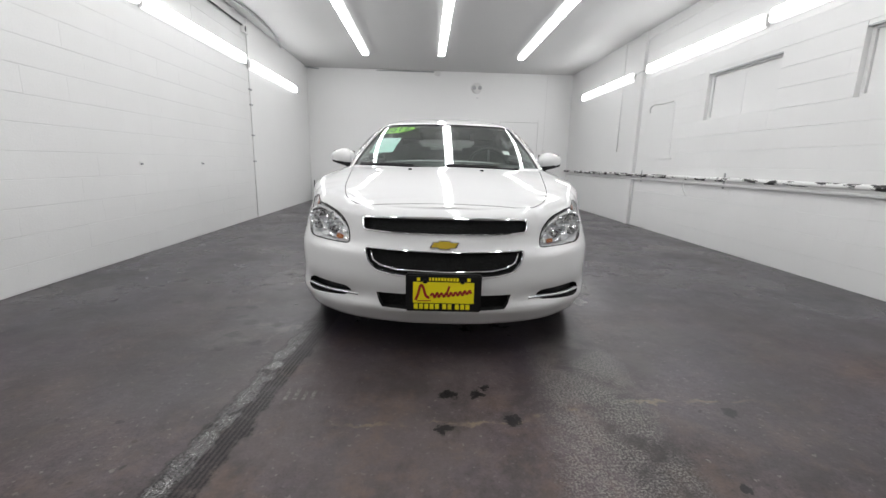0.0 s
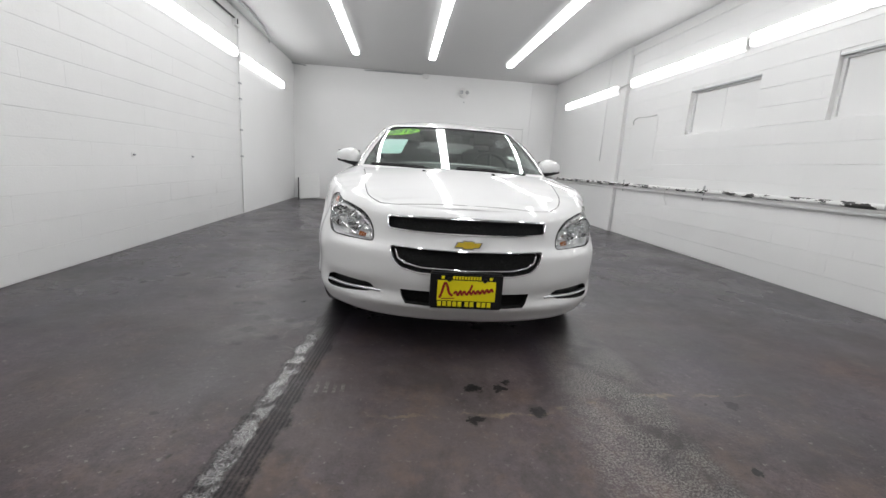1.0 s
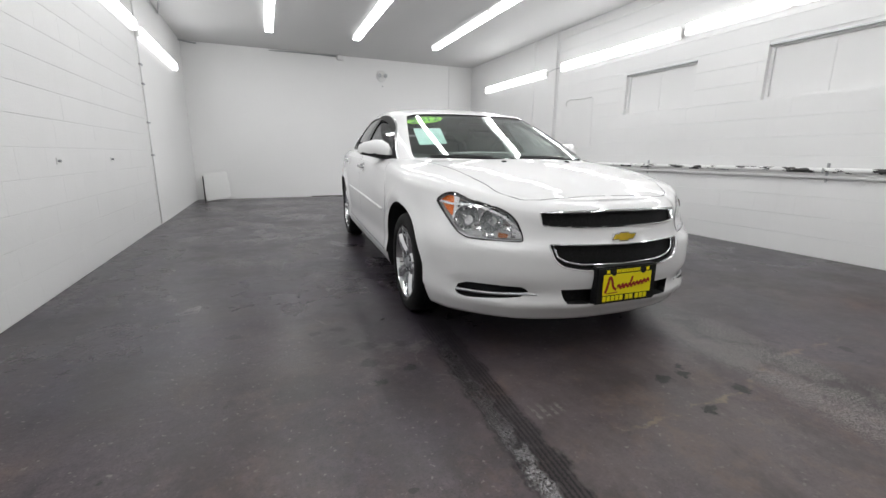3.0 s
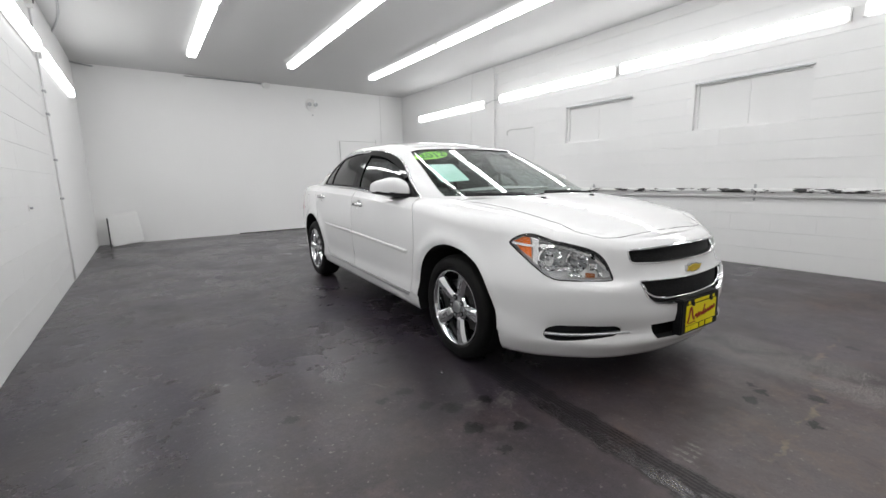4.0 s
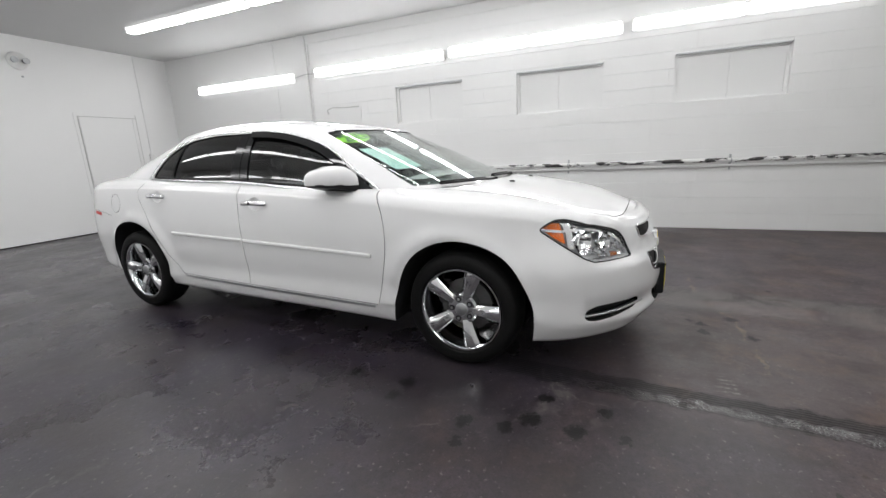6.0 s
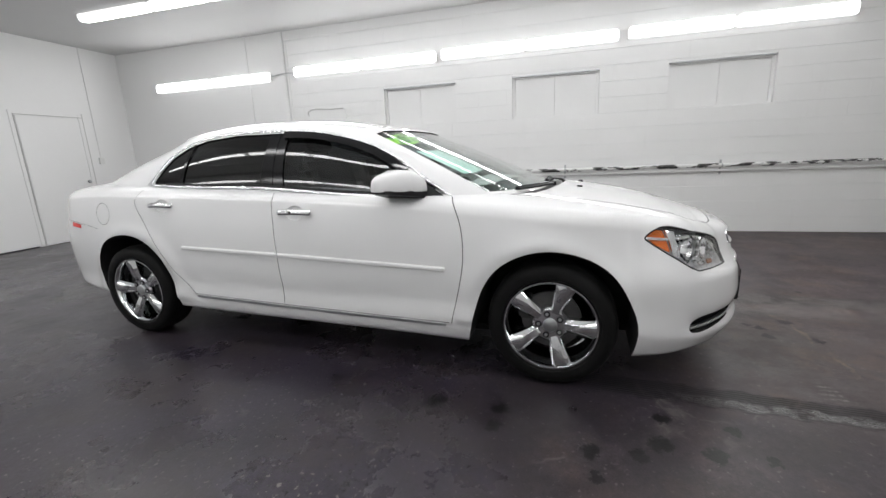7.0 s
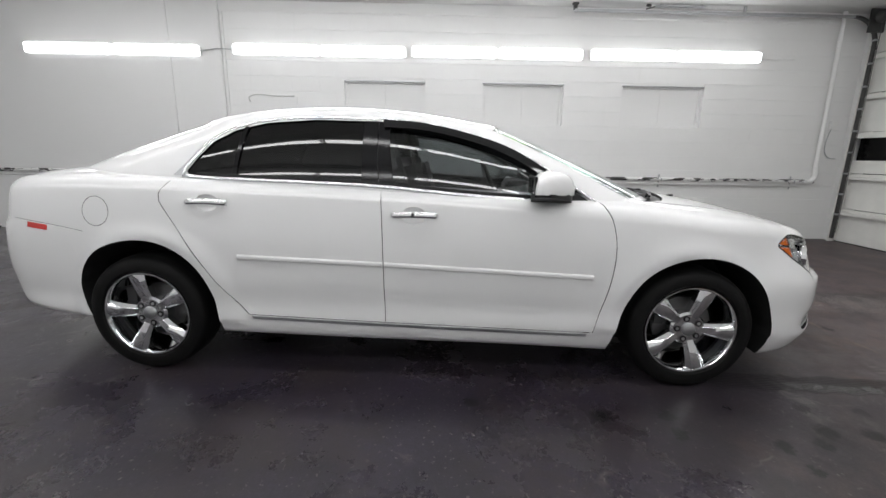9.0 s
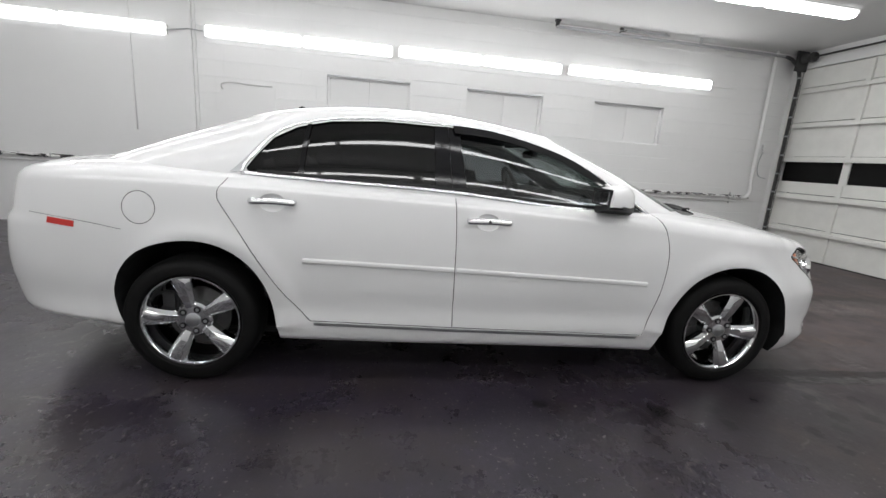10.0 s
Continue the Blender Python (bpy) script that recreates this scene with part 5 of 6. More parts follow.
# a red flourish in place of the dealer's script
STROKES = [([(-0.134, 0.350), (-0.120, 0.388), (-0.106, 0.426), (-0.094, 0.404), (-0.084, 0.374), (-0.068, 0.362)], 0.0060),
           ([(-0.062, 0.372), (-0.052, 0.384), (-0.042, 0.366), (-0.030, 0.388), (-0.022, 0.368), (-0.010, 0.386), (0.002, 0.370), (0.014, 0.388), (0.024, 0.372), (0.036, 0.390), (0.046, 0.376), (0.058, 0.392), (0.068, 0.378), (0.080, 0.396), (0.090, 0.380), (0.102, 0.400), (0.112, 0.386), (0.124, 0.402), (0.132, 0.388)], 0.0052),
           ([(0.016, 0.388), (0.022, 0.404), (0.027, 0.422)], 0.0048)]
for places, half in STROKES:
    line = smooth_line([(x, PY - 0.004, z) for x, z in places], 8 * len(places))
    part("red_stroke", sweep(bmesh.new(), line, [(-half, -0.0015), (half, -0.0015), (half, 0.0015), (-half, 0.0015)], [(0, -1, 0)] * len(line)), M_SCRIPT, plate, "red flowing stroke")
part("red_underline", prism(bmesh.new(), [(-0.125, 0.344), (-0.06, 0.347), (-0.06, 0.351), (-0.125, 0.348)], "y", PY - 0.0055, PY - 0.003), M_SCRIPT, plate)
bars = [(-0.142 + 0.0255 * k + (0.010 if k > 4 else 0) + (0.010 if k > 6 else 0), 0.019, 0.306, 0.331) for k in range(11)]
bars = [b for b in bars if b[0] + b[1] < 0.15]
bars += [(-0.070 + 0.0145 * k, 0.010, 0.446, 0.462) for k in range(10)] + [(-0.128, 0.016, 0.446, 0.461), (0.112, 0.016, 0.446, 0.461)]
for x0, wide, z0, z1 in bars:
    part("yellow_bar", boxes((x0, x0 + wide, PY - 0.003, PY + 0.001, z0, z1)), M_YELLOW, plate)
for x in (-0.088, 0.09):
    part("plate_screw", lathe(bmesh.new(), [(-0.003, 0.0), (-0.003, 0.010), (0.003, 0.012), (0.003, 0.0)], 16), M_BLACK, plate).matrix_basis = pose(x, PY - 0.006, 0.444, 0, 0, 90)

# ---- windscreen things ----
def screen_at(x, z):
    return on(CABIN, (x, -1.0, z), (0, 1, 0))


def on_screen(name, outline, material, lift, label, parent):
    """A thin sheet that lies on the windscreen over an outline of (x, z)."""
    line = np.array(outline)
    mid = line.mean(0)
    bm = bmesh.new()
    k = len(line)
    lay = []
    for h in (lift, lift - 0.001):
        rings = []
        for r in (1.0, 0.66, 0.33):
            rings.append([bm.verts.new(p + n * h) for p, n in (screen_at(*(mid + (q - mid) * r)) for q in line)])
        p, n = screen_at(*mid)
        c = bm.verts.new(p + n * h)
        for a, b in zip(rings[:-1], rings[1:]):
            for i in range(k):
                bm.faces.new((a[i], a[(i + 1) % k], b[(i + 1) % k], b[i]))
        for i in range(k):
            bm.faces.new((rings[-1][i], rings[-1][(i + 1) % k], c))
        lay.append(rings[0])
    for i in range(k):
        bm.faces.new((lay[0][i], lay[0][(i + 1) % k], lay[1][(i + 1) % k], lay[1][i]))
    return part(name, bm, material, parent, label, smooth=40)


OVAL = [(-0.440 + 0.155 * math.cos(a), 1.282 + 0.022 * math.cos(a) + 0.028 * math.sin(a)) for a in np.arange(36) * 2 * math.pi / 36]
oval = on_screen("year_sticker", OVAL, M_LIME, -0.012, "lime green oval year sticker", CAR)
words = bpy.data.curves.new("year", "FONT")
words.body, words.size, words.extrude, words.align_x, words.align_y = "2012", 0.118, 0.0006, "CENTER", "CENTER"
words.offset = 0.0035
word_ob = new("year_text", words)
bpy.context.view_layer.update()
flat = bpy.data.meshes.new_from_object(word_ob.evaluated_get(bpy.context.evaluated_depsgraph_get()))
bpy.data.objects.remove(word_ob)
for v in flat.vertices:
    x = -0.440 + v.co.x * 1.0 + v.co.y * 0.16
    z = 1.282 + v.co.x * 0.135 + v.co.y * 0.46
    p, n = screen_at(x, z)
    v.co = p + n * (-0.0105 + v.co.z)
flat.materials.append(M_INK)
tie(new("year_text", flat), oval)["label"] = "dark green figures 2012"
PAPER = [(-0.618, 1.076), (-0.60, 1.14), (-0.581, 1.207), (-0.48, 1.209), (-0.378, 1.211), (-0.40, 1.15), (-0.421, 1.088), (-0.52, 1.080)]
on_screen("paper_sheet", PAPER, M_AQUA, -0.016, "pale aqua sheet inside the windscreen", CAR)
on_screen("inspection_sticker", [(0.448, 1.088), (0.500, 1.082), (0.494, 1.112), (0.444, 1.116)], M_ENAMEL, -0.016, "small white inspection sticker", CAR)
on_screen("sun_band", [(-0.54, 1.306), (-0.3, 1.319), (0, 1.323), (0.3, 1.319), (0.54, 1.306), (0.48, 1.328), (0.25, 1.336), (0, 1.339), (-0.25, 1.336), (-0.48, 1.328)], M_BLACK, -0.017, "black band along the windscreen's top", CAR)
LOW_BAND = [(x, 0.972) for x in np.linspace(-0.69, 0.69, 17)] + [(x, 1.012) for x in np.linspace(0.685, -0.685, 17)]
on_screen("lower_band", LOW_BAND, M_BLACK, -0.012, "black band along the windscreen's foot", CAR)
cowl = bmesh.new()
prism(cowl, [(x * 0.99, y + (0.01 if y < 0.44 else 0)) for x, y in COWL], "z", 0.936, 0.952)
part("cowl", cowl, M_BLACK, CAR, "black cowl below the windscreen")
for pivot, tip, mid in (((-0.08, 0.06), (-0.62, 0.20), (-0.35, 0.09)), ((0.50, 0.13), (0.0, 0.10), (0.25, 0.09))):
    w = new("wiper")
    tie(w, CAR)
    w.empty_display_size = 0.05
    line = smooth_line([(*pivot, 0.962), (*mid, 0.974), (*tip, 0.976)], 16)
    part("wiper_arm", sweep(bmesh.new(), line, [(-0.009, -0.004), (0.009, -0.004), (0.007, 0.006), (-0.007, 0.006)], [(0, -0.3, 1)] * 16), M_BLACK, w, smooth=30)
    part("wiper_blade", sweep(bmesh.new(), [p + np.array((0, 0.012, 0.006)) for p in line[4:]], [(-0.006, -0.012), (0.006, -0.012), (0.004, 0.008), (-0.004, 0.008)], [(0, -0.3, 1)] * 12), M_BLACK, w)
    piv = bmesh.new()
    rod(piv, (*pivot, 0.945), (*pivot, 0.972), 0.016)
    part("pivot_cap", piv, M_BLACK, w)
for x in (-0.235, 0.235):
    p, n = above_at(x, -0.10)
    bm = boxes((-0.012, 0.012, -0.016, 0.016, -0.004, 0.008), bevel=0.003)
    bmesh.ops.transform(bm, matrix=Matrix.Translation(p), verts=bm.verts)
    part("washer_nozzle", bm, M_BLACK, CAR, "small black washer nozzle")
p, n = on(CABIN, (0, 2.50, 2), (0, 0, -1))
bm = bmesh.new()
lathe(bm, [(0.0, 0.0), (0.0, 0.03), (0.035, 0.022), (0.045, 0.0)], 20)
bmesh.ops.transform(bm, matrix=Matrix.Translation(p - Vector((0, 0, 0.004))) @ Matrix.Rotation(-math.pi / 2, 4, "Y") @ Matrix.Diagonal((1, 1, 1.0, 1)), verts=bm.verts)
part("roof_antenna", bm, M_BLACK, CAR, "small black roof antenna", smooth=40)

# ---- inside the car ----
part("cabin_tub", boxes((-0.72, 0.72, 0.50, 2.94, 0.40, 0.44), bevel=0.01), M_DARK, CAR, "dark carpeted cabin floor")
dash = bmesh.new()
prof = [(0.36, 0.93), (0.50, 0.965), (0.70, 0.975), (0.82, 0.955), (0.88, 0.90), (0.86, 0.70), (0.80, 0.55), (0.5, 0.5)]
prism(dash, prof, "x", -0.70, 0.70)
part("dashboard", dash, M_DASH, CAR, "dark grey dashboard", smooth=35)
hood_d = bmesh.new()
prism(hood_d, [(0.66, 0.96), (0.72, 1.0), (0.84, 1.0), (0.87, 0.95)], "x", 0.22, 0.56)
part("instrument_hood", hood_d, M_DASH, CAR, smooth=35)


def seat(x, y, wide, name="seat"):
    root = new(name)
    tie(root, CAR)
    root.empty_display_size = 0.05
    part("cushion", boxes((x - wide / 2, x + wide / 2, y - 0.5, y + 0.02, 0.50, 0.66), bevel=0.05), M_SEAT, root, smooth=50)
    bm = boxes((-wide / 2, wide / 2, -0.07, 0.07, 0.0, 0.60), bevel=0.055)
    bmesh.ops.transform(bm, matrix=pose(x, y + 0.05, 0.58, -17), verts=bm.verts)
    part("seat_back", bm, M_SEAT, root, "dark cloth seat back", smooth=50)
    return root


for x in (-0.37, 0.37):
    r = seat(x, 1.32, 0.52, "front_seat")
    bm = boxes((-0.13, 0.13, -0.05, 0.05, 0.63, 0.80), bevel=0.045)
    bmesh.ops.transform(bm, matrix=pose(x, 1.37, 0.58, -17), verts=bm.verts)
    part("headrest", bm, M_SEAT, r, smooth=50)
r = seat(0, 2.38, 1.30, "rear_seat")
for x in (-0.40, 0.40):
    bm = boxes((-0.12, 0.12, -0.045, 0.045, 0.58, 0.68), bevel=0.04)
    bmesh.ops.transform(bm, matrix=pose(x, 2.43, 0.58, -17), verts=bm.verts)
    part("headrest", bm, M_SEAT, r, smooth=50)
part("parcel_shelf", boxes((-0.68, 0.68, 2.62, 3.2, 1.0, 1.02)), M_DASH, CAR)
wheel_turn = pose(0.38, 0.97, 0.965, -22)
st = new("steering_wheel")
tie(st, CAR)
st.empty_display_size = 0.05
st.matrix_basis = wheel_turn @ Matrix.Rotation(math.pi / 2, 4, "Z")
ring = [(0, 0.18 * math.cos(a), 0.18 * math.sin(a)) for a in np.arange(40) * 2 * math.pi / 40]
part("wheel_ring", sweep(bmesh.new(), ring, ring_profile(0.016), [(1, 0, 0)] * 40, True), M_SEAT, st, "dark steering wheel rim", smooth=True)
part("wheel_boss", lathe(bmesh.new(), [(-0.01, 0.0), (0.0, 0.05), (0.02, 0.065), (0.05, 0.06), (0.05, 0.0)], 24), M_DASH, st, smooth=40)
for a in (90, 210, 330):
    bm = bmesh.new()
    rod(bm, (0.02, 0.05 * math.cos(radians(a)), 0.05 * math.sin(radians(a))), (0.0, 0.17 * math.cos(radians(a)), 0.17 * math.sin(radians(a))), 0.016)
    part("wheel_spoke", bm, M_DASH, st, smooth=40)
bm = boxes((-0.11, 0.11, -0.02, 0.02, -0.03, 0.03), bevel=0.015)
bmesh.ops.transform(bm, matrix=pose(0.0, 0.98, 1.245, 20), verts=bm.verts)
part("rear_view_mirror", bm, M_DARK, CAR, "dark rear-view mirror")
part("underbody", boxes((-0.72, 0.72, -0.30, 3.1, 0.205, 0.24), (-0.30, 0.30, -0.62, -0.28, 0.21, 0.26), bevel=0.01), M_VOID, CAR, "black underbody")


# ---- boarded windows ----
for k, (y0, y1) in enumerate(WINDOWS):
    w = thing(f"window_{k + 1}", "boarded-up window recess painted white", "window", kind="structure")
    x = RIGHT + 0.072
    mid = (y0 + y1) / 2
    for a, b in ((y0 + 0.035, mid - 0.0008), (mid + 0.0008, y1 - 0.035)):
        part("board", boxes((x, x + 0.02, a, b, SILL + 0.03, HEAD - 0.035), bevel=0.003), M_SMOOTH, w, "white painted board")
    f = 0.035
    part("window_frame", boxes((x - 0.02, x + 0.03, y0, y0 + f, SILL, HEAD), (x - 0.02, x + 0.03, y1 - f, y1, SILL, HEAD), (x - 0.02, x + 0.03, y0 + f, y1 - f, HEAD - f, HEAD), (x - 0.02, x + 0.03, y0 + f, y1 - f, SILL, SILL + 0.028)), M_SMOOTH, w, "white painted window frame")
    # the shadow line under the recess's head, drawn as a grey strip
    part("lintel_strip", boxes((RIGHT + 0.006, RIGHT + 0.05, y0 + 0.002, y1 - 0.002, HEAD - 0.014, HEAD - 0.001)), M_STEEL, w, "grey strip drawn as the shadow line under the window head")

# ---- pilaster, upper beam, patched hatch and pipes on the east wall ----
tagged(solid("pilaster", boxes((RIGHT - 0.045, RIGHT + 0.02, 7.47, 7.66, 0, TOP), bevel=0.006), M_SMOOTH), "white painted wall pilaster", "pilaster", kind="structure")
tagged(solid("trim", boxes((RIGHT - 0.02, RIGHT + 0.02, -1.0, 7.47, 3.06, TOP), bevel=0.005), M_SMOOTH), "white painted beam under the ceiling", "beam", kind="structure")
tagged(solid("wall_lining", boxes((RIGHT - 0.02, RIGHT + 0.02, 7.66, BACK, 0, TOP)), M_SMOOTH), "smooth white plastered wall", "wall", kind="structure")
hatch = thing("wall_hatch", "patched square hatch painted over in white", "hatch")
part("hatch_panel", boxes((RIGHT - 0.006, RIGHT + 0.01, 6.46, 7.14, 1.16, 1.95), bevel=0.003), M_SMOOTH, hatch)
line = smooth_line([(RIGHT - 0.012, 6.50, 1.965), (RIGHT - 0.012, 6.9, 1.972), (RIGHT - 0.012, 7.09, 1.968), (RIGHT - 0.012, 7.15, 1.93), (RIGHT - 0.012, 7.13, 1.88)], 24)
part("hatch_edge", sweep(bmesh.new(), line, ring_profile(0.008), [(-1, 0, 0)] * 24), M_SEAM, hatch, "grey bent edge strip", smooth=True)
part("hatch_sill", boxes((RIGHT - 0.02, RIGHT, 6.40, 7.0, 1.135, 1.155), bevel=0.004), M_SMOOTH, hatch)


def make_peeling():
    n = Nodes("peeling_white_paint")
    worn = n.ramp(n.noise(3.2, 6, 0.68, (1, 1.3, 6)), [(0.515, (0, 0, 0)), (0.54, (1, 1, 1))])
    c = n.mix(worn, (0.76, 0.76, 0.75), (0.02, 0.019, 0.018))
    return n.set(Base_Color=c, Roughness=0.55)


M_PEEL = make_peeling()
pipe = thing("wall_pipe", "white pipe with black peeling paint along the wall", "pipe")
bm = bmesh.new()
rod(bm, (RIGHT - 0.065, -1.20, 0.885), (RIGHT - 0.065, BACK - 0.02, 0.865), 0.026, 16, caps=True)
part("pipe_run", bm, M_PEEL, pipe, "peeling white and black pipe", smooth=40)
bm = bmesh.new()
sweep(bm, smooth_line([(RIGHT - 0.065, -1.05, 0.885), (RIGHT - 0.065, -1.16, 0.888), (RIGHT - 0.065, -1.20, 0.93), (RIGHT - 0.065, -1.20, 1.1)], 16), ring_profile(0.036, sides=14), [(-1, 0, 0)] * 16)
part("pipe_elbow", bm, M_SMOOTH, pipe, smooth=40)
bm = bmesh.new()
rod(bm, (RIGHT - 0.065, -1.20, 1.0), (RIGHT - 0.065, -1.17, TOP), 0.030, 16)
part("pipe_riser", bm, M_SMOOTH, pipe, "white painted riser pipe", smooth=40)
bm = bmesh.new()
rod(bm, (RIGHT - 0.03, -1.0, 0.815), (RIGHT - 0.03, BACK - 0.02, 0.80), 0.017, 12)
part("thin_pipe", bm, M_SMOOTH, pipe, "thin white pipe below it", smooth=40)
for y in (-0.9, 1.1, 3.05, 5.2, 7.2, 9.2):
    part("pipe_clip", boxes((RIGHT - 0.10, RIGHT, y - 0.008, y + 0.008, 0.855, 0.90), (RIGHT - 0.012, RIGHT, y - 0.012, y + 0.012, 0.76, 0.95), bevel=0.003), M_STEEL, pipe)
wire = thing("loose_wire", "loose white wire hanging from the wall pipe", "wire")
part("strand", sweep(bmesh.new(), smooth_line([(RIGHT - 0.09, 5.84, 0.90), (RIGHT - 0.10, 5.87, 0.80), (RIGHT - 0.06, 5.90, 0.70), (RIGHT - 0.05, 5.86, 0.64)], 20), ring_profile(0.006), [(-1, 0, 0)] * 20), M_SMOOTH, wire, smooth=True)


def conduit(name, label, points, radius, material, parts=None):
    root = thing(name, label, "conduit")
    part("tube", sweep(bmesh.new(), points, ring_profile(radius, sides=10), [(0.3, 0.2, 1) if abs(points[0][2] - points[-1][2]) < 0.5 else (1, 0.2, 0)] * len(points)), material, root, smooth=True)
    return root


conduit("conduit", "thin white conduit down the plastered wall", [(RIGHT - 0.03, 8.19, z) for z in (1.28, 2.0, 2.7, TOP)], 0.008, M_SMOOTH)
conduit("conduit", "thin white conduit beside the pilaster", [(RIGHT - 0.012, 7.43, z) for z in (0.02, 1.0, 2.0, 3.05)], 0.007, M_SMOOTH)
conduit("lamp_cable", "short cable between two wall lights", [(RIGHT - 0.055, 7.32, 2.56), (RIGHT - 0.075, 7.5, 2.565), (RIGHT - 0.065, 7.75, 2.53)], 0.006, M_STEEL)
conduit("lamp_cable", "thin cable from the last wall light", [(RIGHT - 0.02, -0.12, 2.585), (RIGHT - 0.012, -0.4, 2.58), (RIGHT - 0.012, -0.62, 2.585)], 0.005, M_SMOOTH)
sw = thing("wall_switch", "small white switch box with a hanging wire", "switch")
part("switch_box", boxes((RIGHT - 0.05, RIGHT, -1.42, -1.32, 1.64, 1.76), bevel=0.005), M_ENAMEL, sw)
part("wire", sweep(bmesh.new(), smooth_line([(RIGHT - 0.03, -1.34, 1.64), (RIGHT - 0.03, -1.30, 1.40), (RIGHT - 0.03, -1.36, 1.25), (RIGHT - 0.03, -1.50, 1.22)], 24), ring_profile(0.006), [(-1, 0, 0)] * 24), M_STEEL, sw, smooth=True)

# ---- west wall: conduit, bolts and clips ----
conduit("conduit", "thin white conduit down the block wall", [(LEFT + 0.014, 7.52, z) for z in (0.02, 1.0, 2.0, TOP - 0.2)], 0.009, M_SMOOTH)
for z in (2.11, 1.87, 1.38, 0.955):
    c = thing("conduit_clip", "small dark clip on the wall conduit", "clip", "conduit clips")
    part("clip_body", boxes((LEFT, LEFT + 0.03, 7.50 + 0.02 * (z % 0.3), 7.58, z - 0.012, z + 0.012), bevel=0.003), M_STEEL, c)
for y in (4.655, 5.855):
    c = thing("wall_bolt", "dark bolt stub in the white wall", "bolt", "wall bolts")
    bm = bmesh.new()
    rod(bm, (LEFT - 0.01, y, 0.922), (LEFT + 0.025, y, 0.920), 0.010, 12)
    part("bolt_head", bm, M_STEEL, c, smooth=40)
    part("bolt_plate", boxes((LEFT, LEFT + 0.006, y - 0.022, y + 0.022, 0.895, 0.945), bevel=0.002), M_SMOOTH, c)
conduit("conduit", "dark conduit along the wall under the ceiling", [(LEFT + 0.03, y, 3.02 + 0.01 * y / 7) for y in (3.0, 5.0, 6.5, 7.42)], 0.012, M_DARK)
jb = thing("junction_box", "white junction box on the conduit", "junction box")
part("box_body", boxes((LEFT, LEFT + 0.06, 7.34, 7.50, 2.93, 3.06), bevel=0.006), M_ENAMEL, jb)
part("box_latch", boxes((LEFT + 0.06, LEFT + 0.07, 7.37, 7.40, 2.95, 3.03), bevel=0.003), M_DARK, jb)
conduit("conduit", "grey conduit along the ceiling's edge", smooth_line([(LEFT + 0.05, 5.5, TOP - 0.03), (LEFT + 0.05, 9.0, TOP - 0.03), (LEFT + 0.06, BACK - 0.12, TOP - 0.03), (LEFT + 0.2, BACK - 0.03, TOP - 0.03), (-1.0, BACK - 0.03, TOP - 0.03), (0.1, BACK - 0.03, TOP - 0.03)], 40).tolist(), 0.014, M_STEEL)

# ---- north wall ----
cam_box = thing("ceiling_box", "small white box where wall meets ceiling", "junction box")
part("box_body", boxes((0.12, 0.26, BACK - 0.10, BACK, TOP - 0.11, TOP - 0.005), bevel=0.015), M_ENAMEL, cam_box, smooth=40)
lamp = thing("emergency_light", "small white round twin emergency light on the wall", "wall light")
bm = lathe(bmesh.new(), [(0.0, 0.0), (0.0, 0.13), (0.03, 0.125), (0.05, 0.10), (0.05, 0.0)], 32)
bmesh.ops.transform(bm, matrix=pose(1.16, BACK, 2.83, 0, 0, -90), verts=bm.verts)
part("base_plate", bm, M_ENAMEL, lamp, smooth=40)
for x in (1.09, 1.23):
    bm = lathe(bmesh.new(), [(0.0, 0.0), (0.0, 0.03), (0.05, 0.045), (0.07, 0.045), (0.062, 0.0)], 20)
    bmesh.ops.transform(bm, matrix=pose(x, BACK - 0.045, 2.825, 0, 0, -90), verts=bm.verts)
    part("lamp_head", bm, M_STEEL, lamp, smooth=40)
bolt = thing("wall_bolt", "tiny dark screw below the wall light", "bolt")
bm = bmesh.new()
rod(bm, (1.18, BACK, 2.60), (1.18, BACK - 0.012, 2.60), 0.014, 10)
part("bolt_head", bm, M_STEEL, bolt)
door = thing("door_1", "closed white door painted like the wall", "door", kind="structure")
part("door_leaf", boxes((1.80, 2.68, BACK - 0.020, BACK + 0.01, 0.01, 2.03), bevel=0.004), M_SMOOTH_LIFTED, door, "white painted door leaf")
part("door_frame", boxes((1.73, 1.793, BACK - 0.012, BACK, 0, 2.10), (2.687, 2.75, BACK - 0.012, BACK, 0, 2.10), (1.793, 2.687, BACK - 0.012, BACK, 2.037, 2.10), bevel=0.002), M_SMOOTH_LIFTED, door)
# the door's shadow gap, drawn as proud grey strips
part("door_gap", boxes((1.779, 1.789, BACK - 0.0225, BACK - 0.0125, 0.01, 2.045), (2.747, 2.757, BACK - 0.0145, BACK - 0.002, 0.0, 2.105), (1.789, 2.745, BACK - 0.0225, BACK - 0.0125, 2.036, 2.046)), M_SEAM, door, "grey strips drawn as the shadow gap round the door")
bm = bmesh.new()
rod(bm, (2.62, BACK - 0.02, 0.97), (2.62, BACK - 0.055, 0.97), 0.012)
lathe_knob = lathe(bmesh.new(), [(0.0, 0.0), (0.0, 0.026), (0.025, 0.030), (0.04, 0.02), (0.045, 0.0)], 20)
bmesh.ops.transform(lathe_knob, matrix=pose(2.62, BACK - 0.045, 0.97, 0, 0, -90), verts=lathe_knob.verts)
part("door_handle", lathe_knob, M_STEEL, door, "steel door knob", smooth=40)
part("door_handle_stem", bm, M_STEEL, door)
sw2 = thing("wall_switch", "small white switch box on a thin conduit", "switch")
part("switch_box", boxes((2.88, 2.96, BACK - 0.04, BACK, 1.26, 1.37), bevel=0.005), M_ENAMEL, sw2)
bm = bmesh.new()
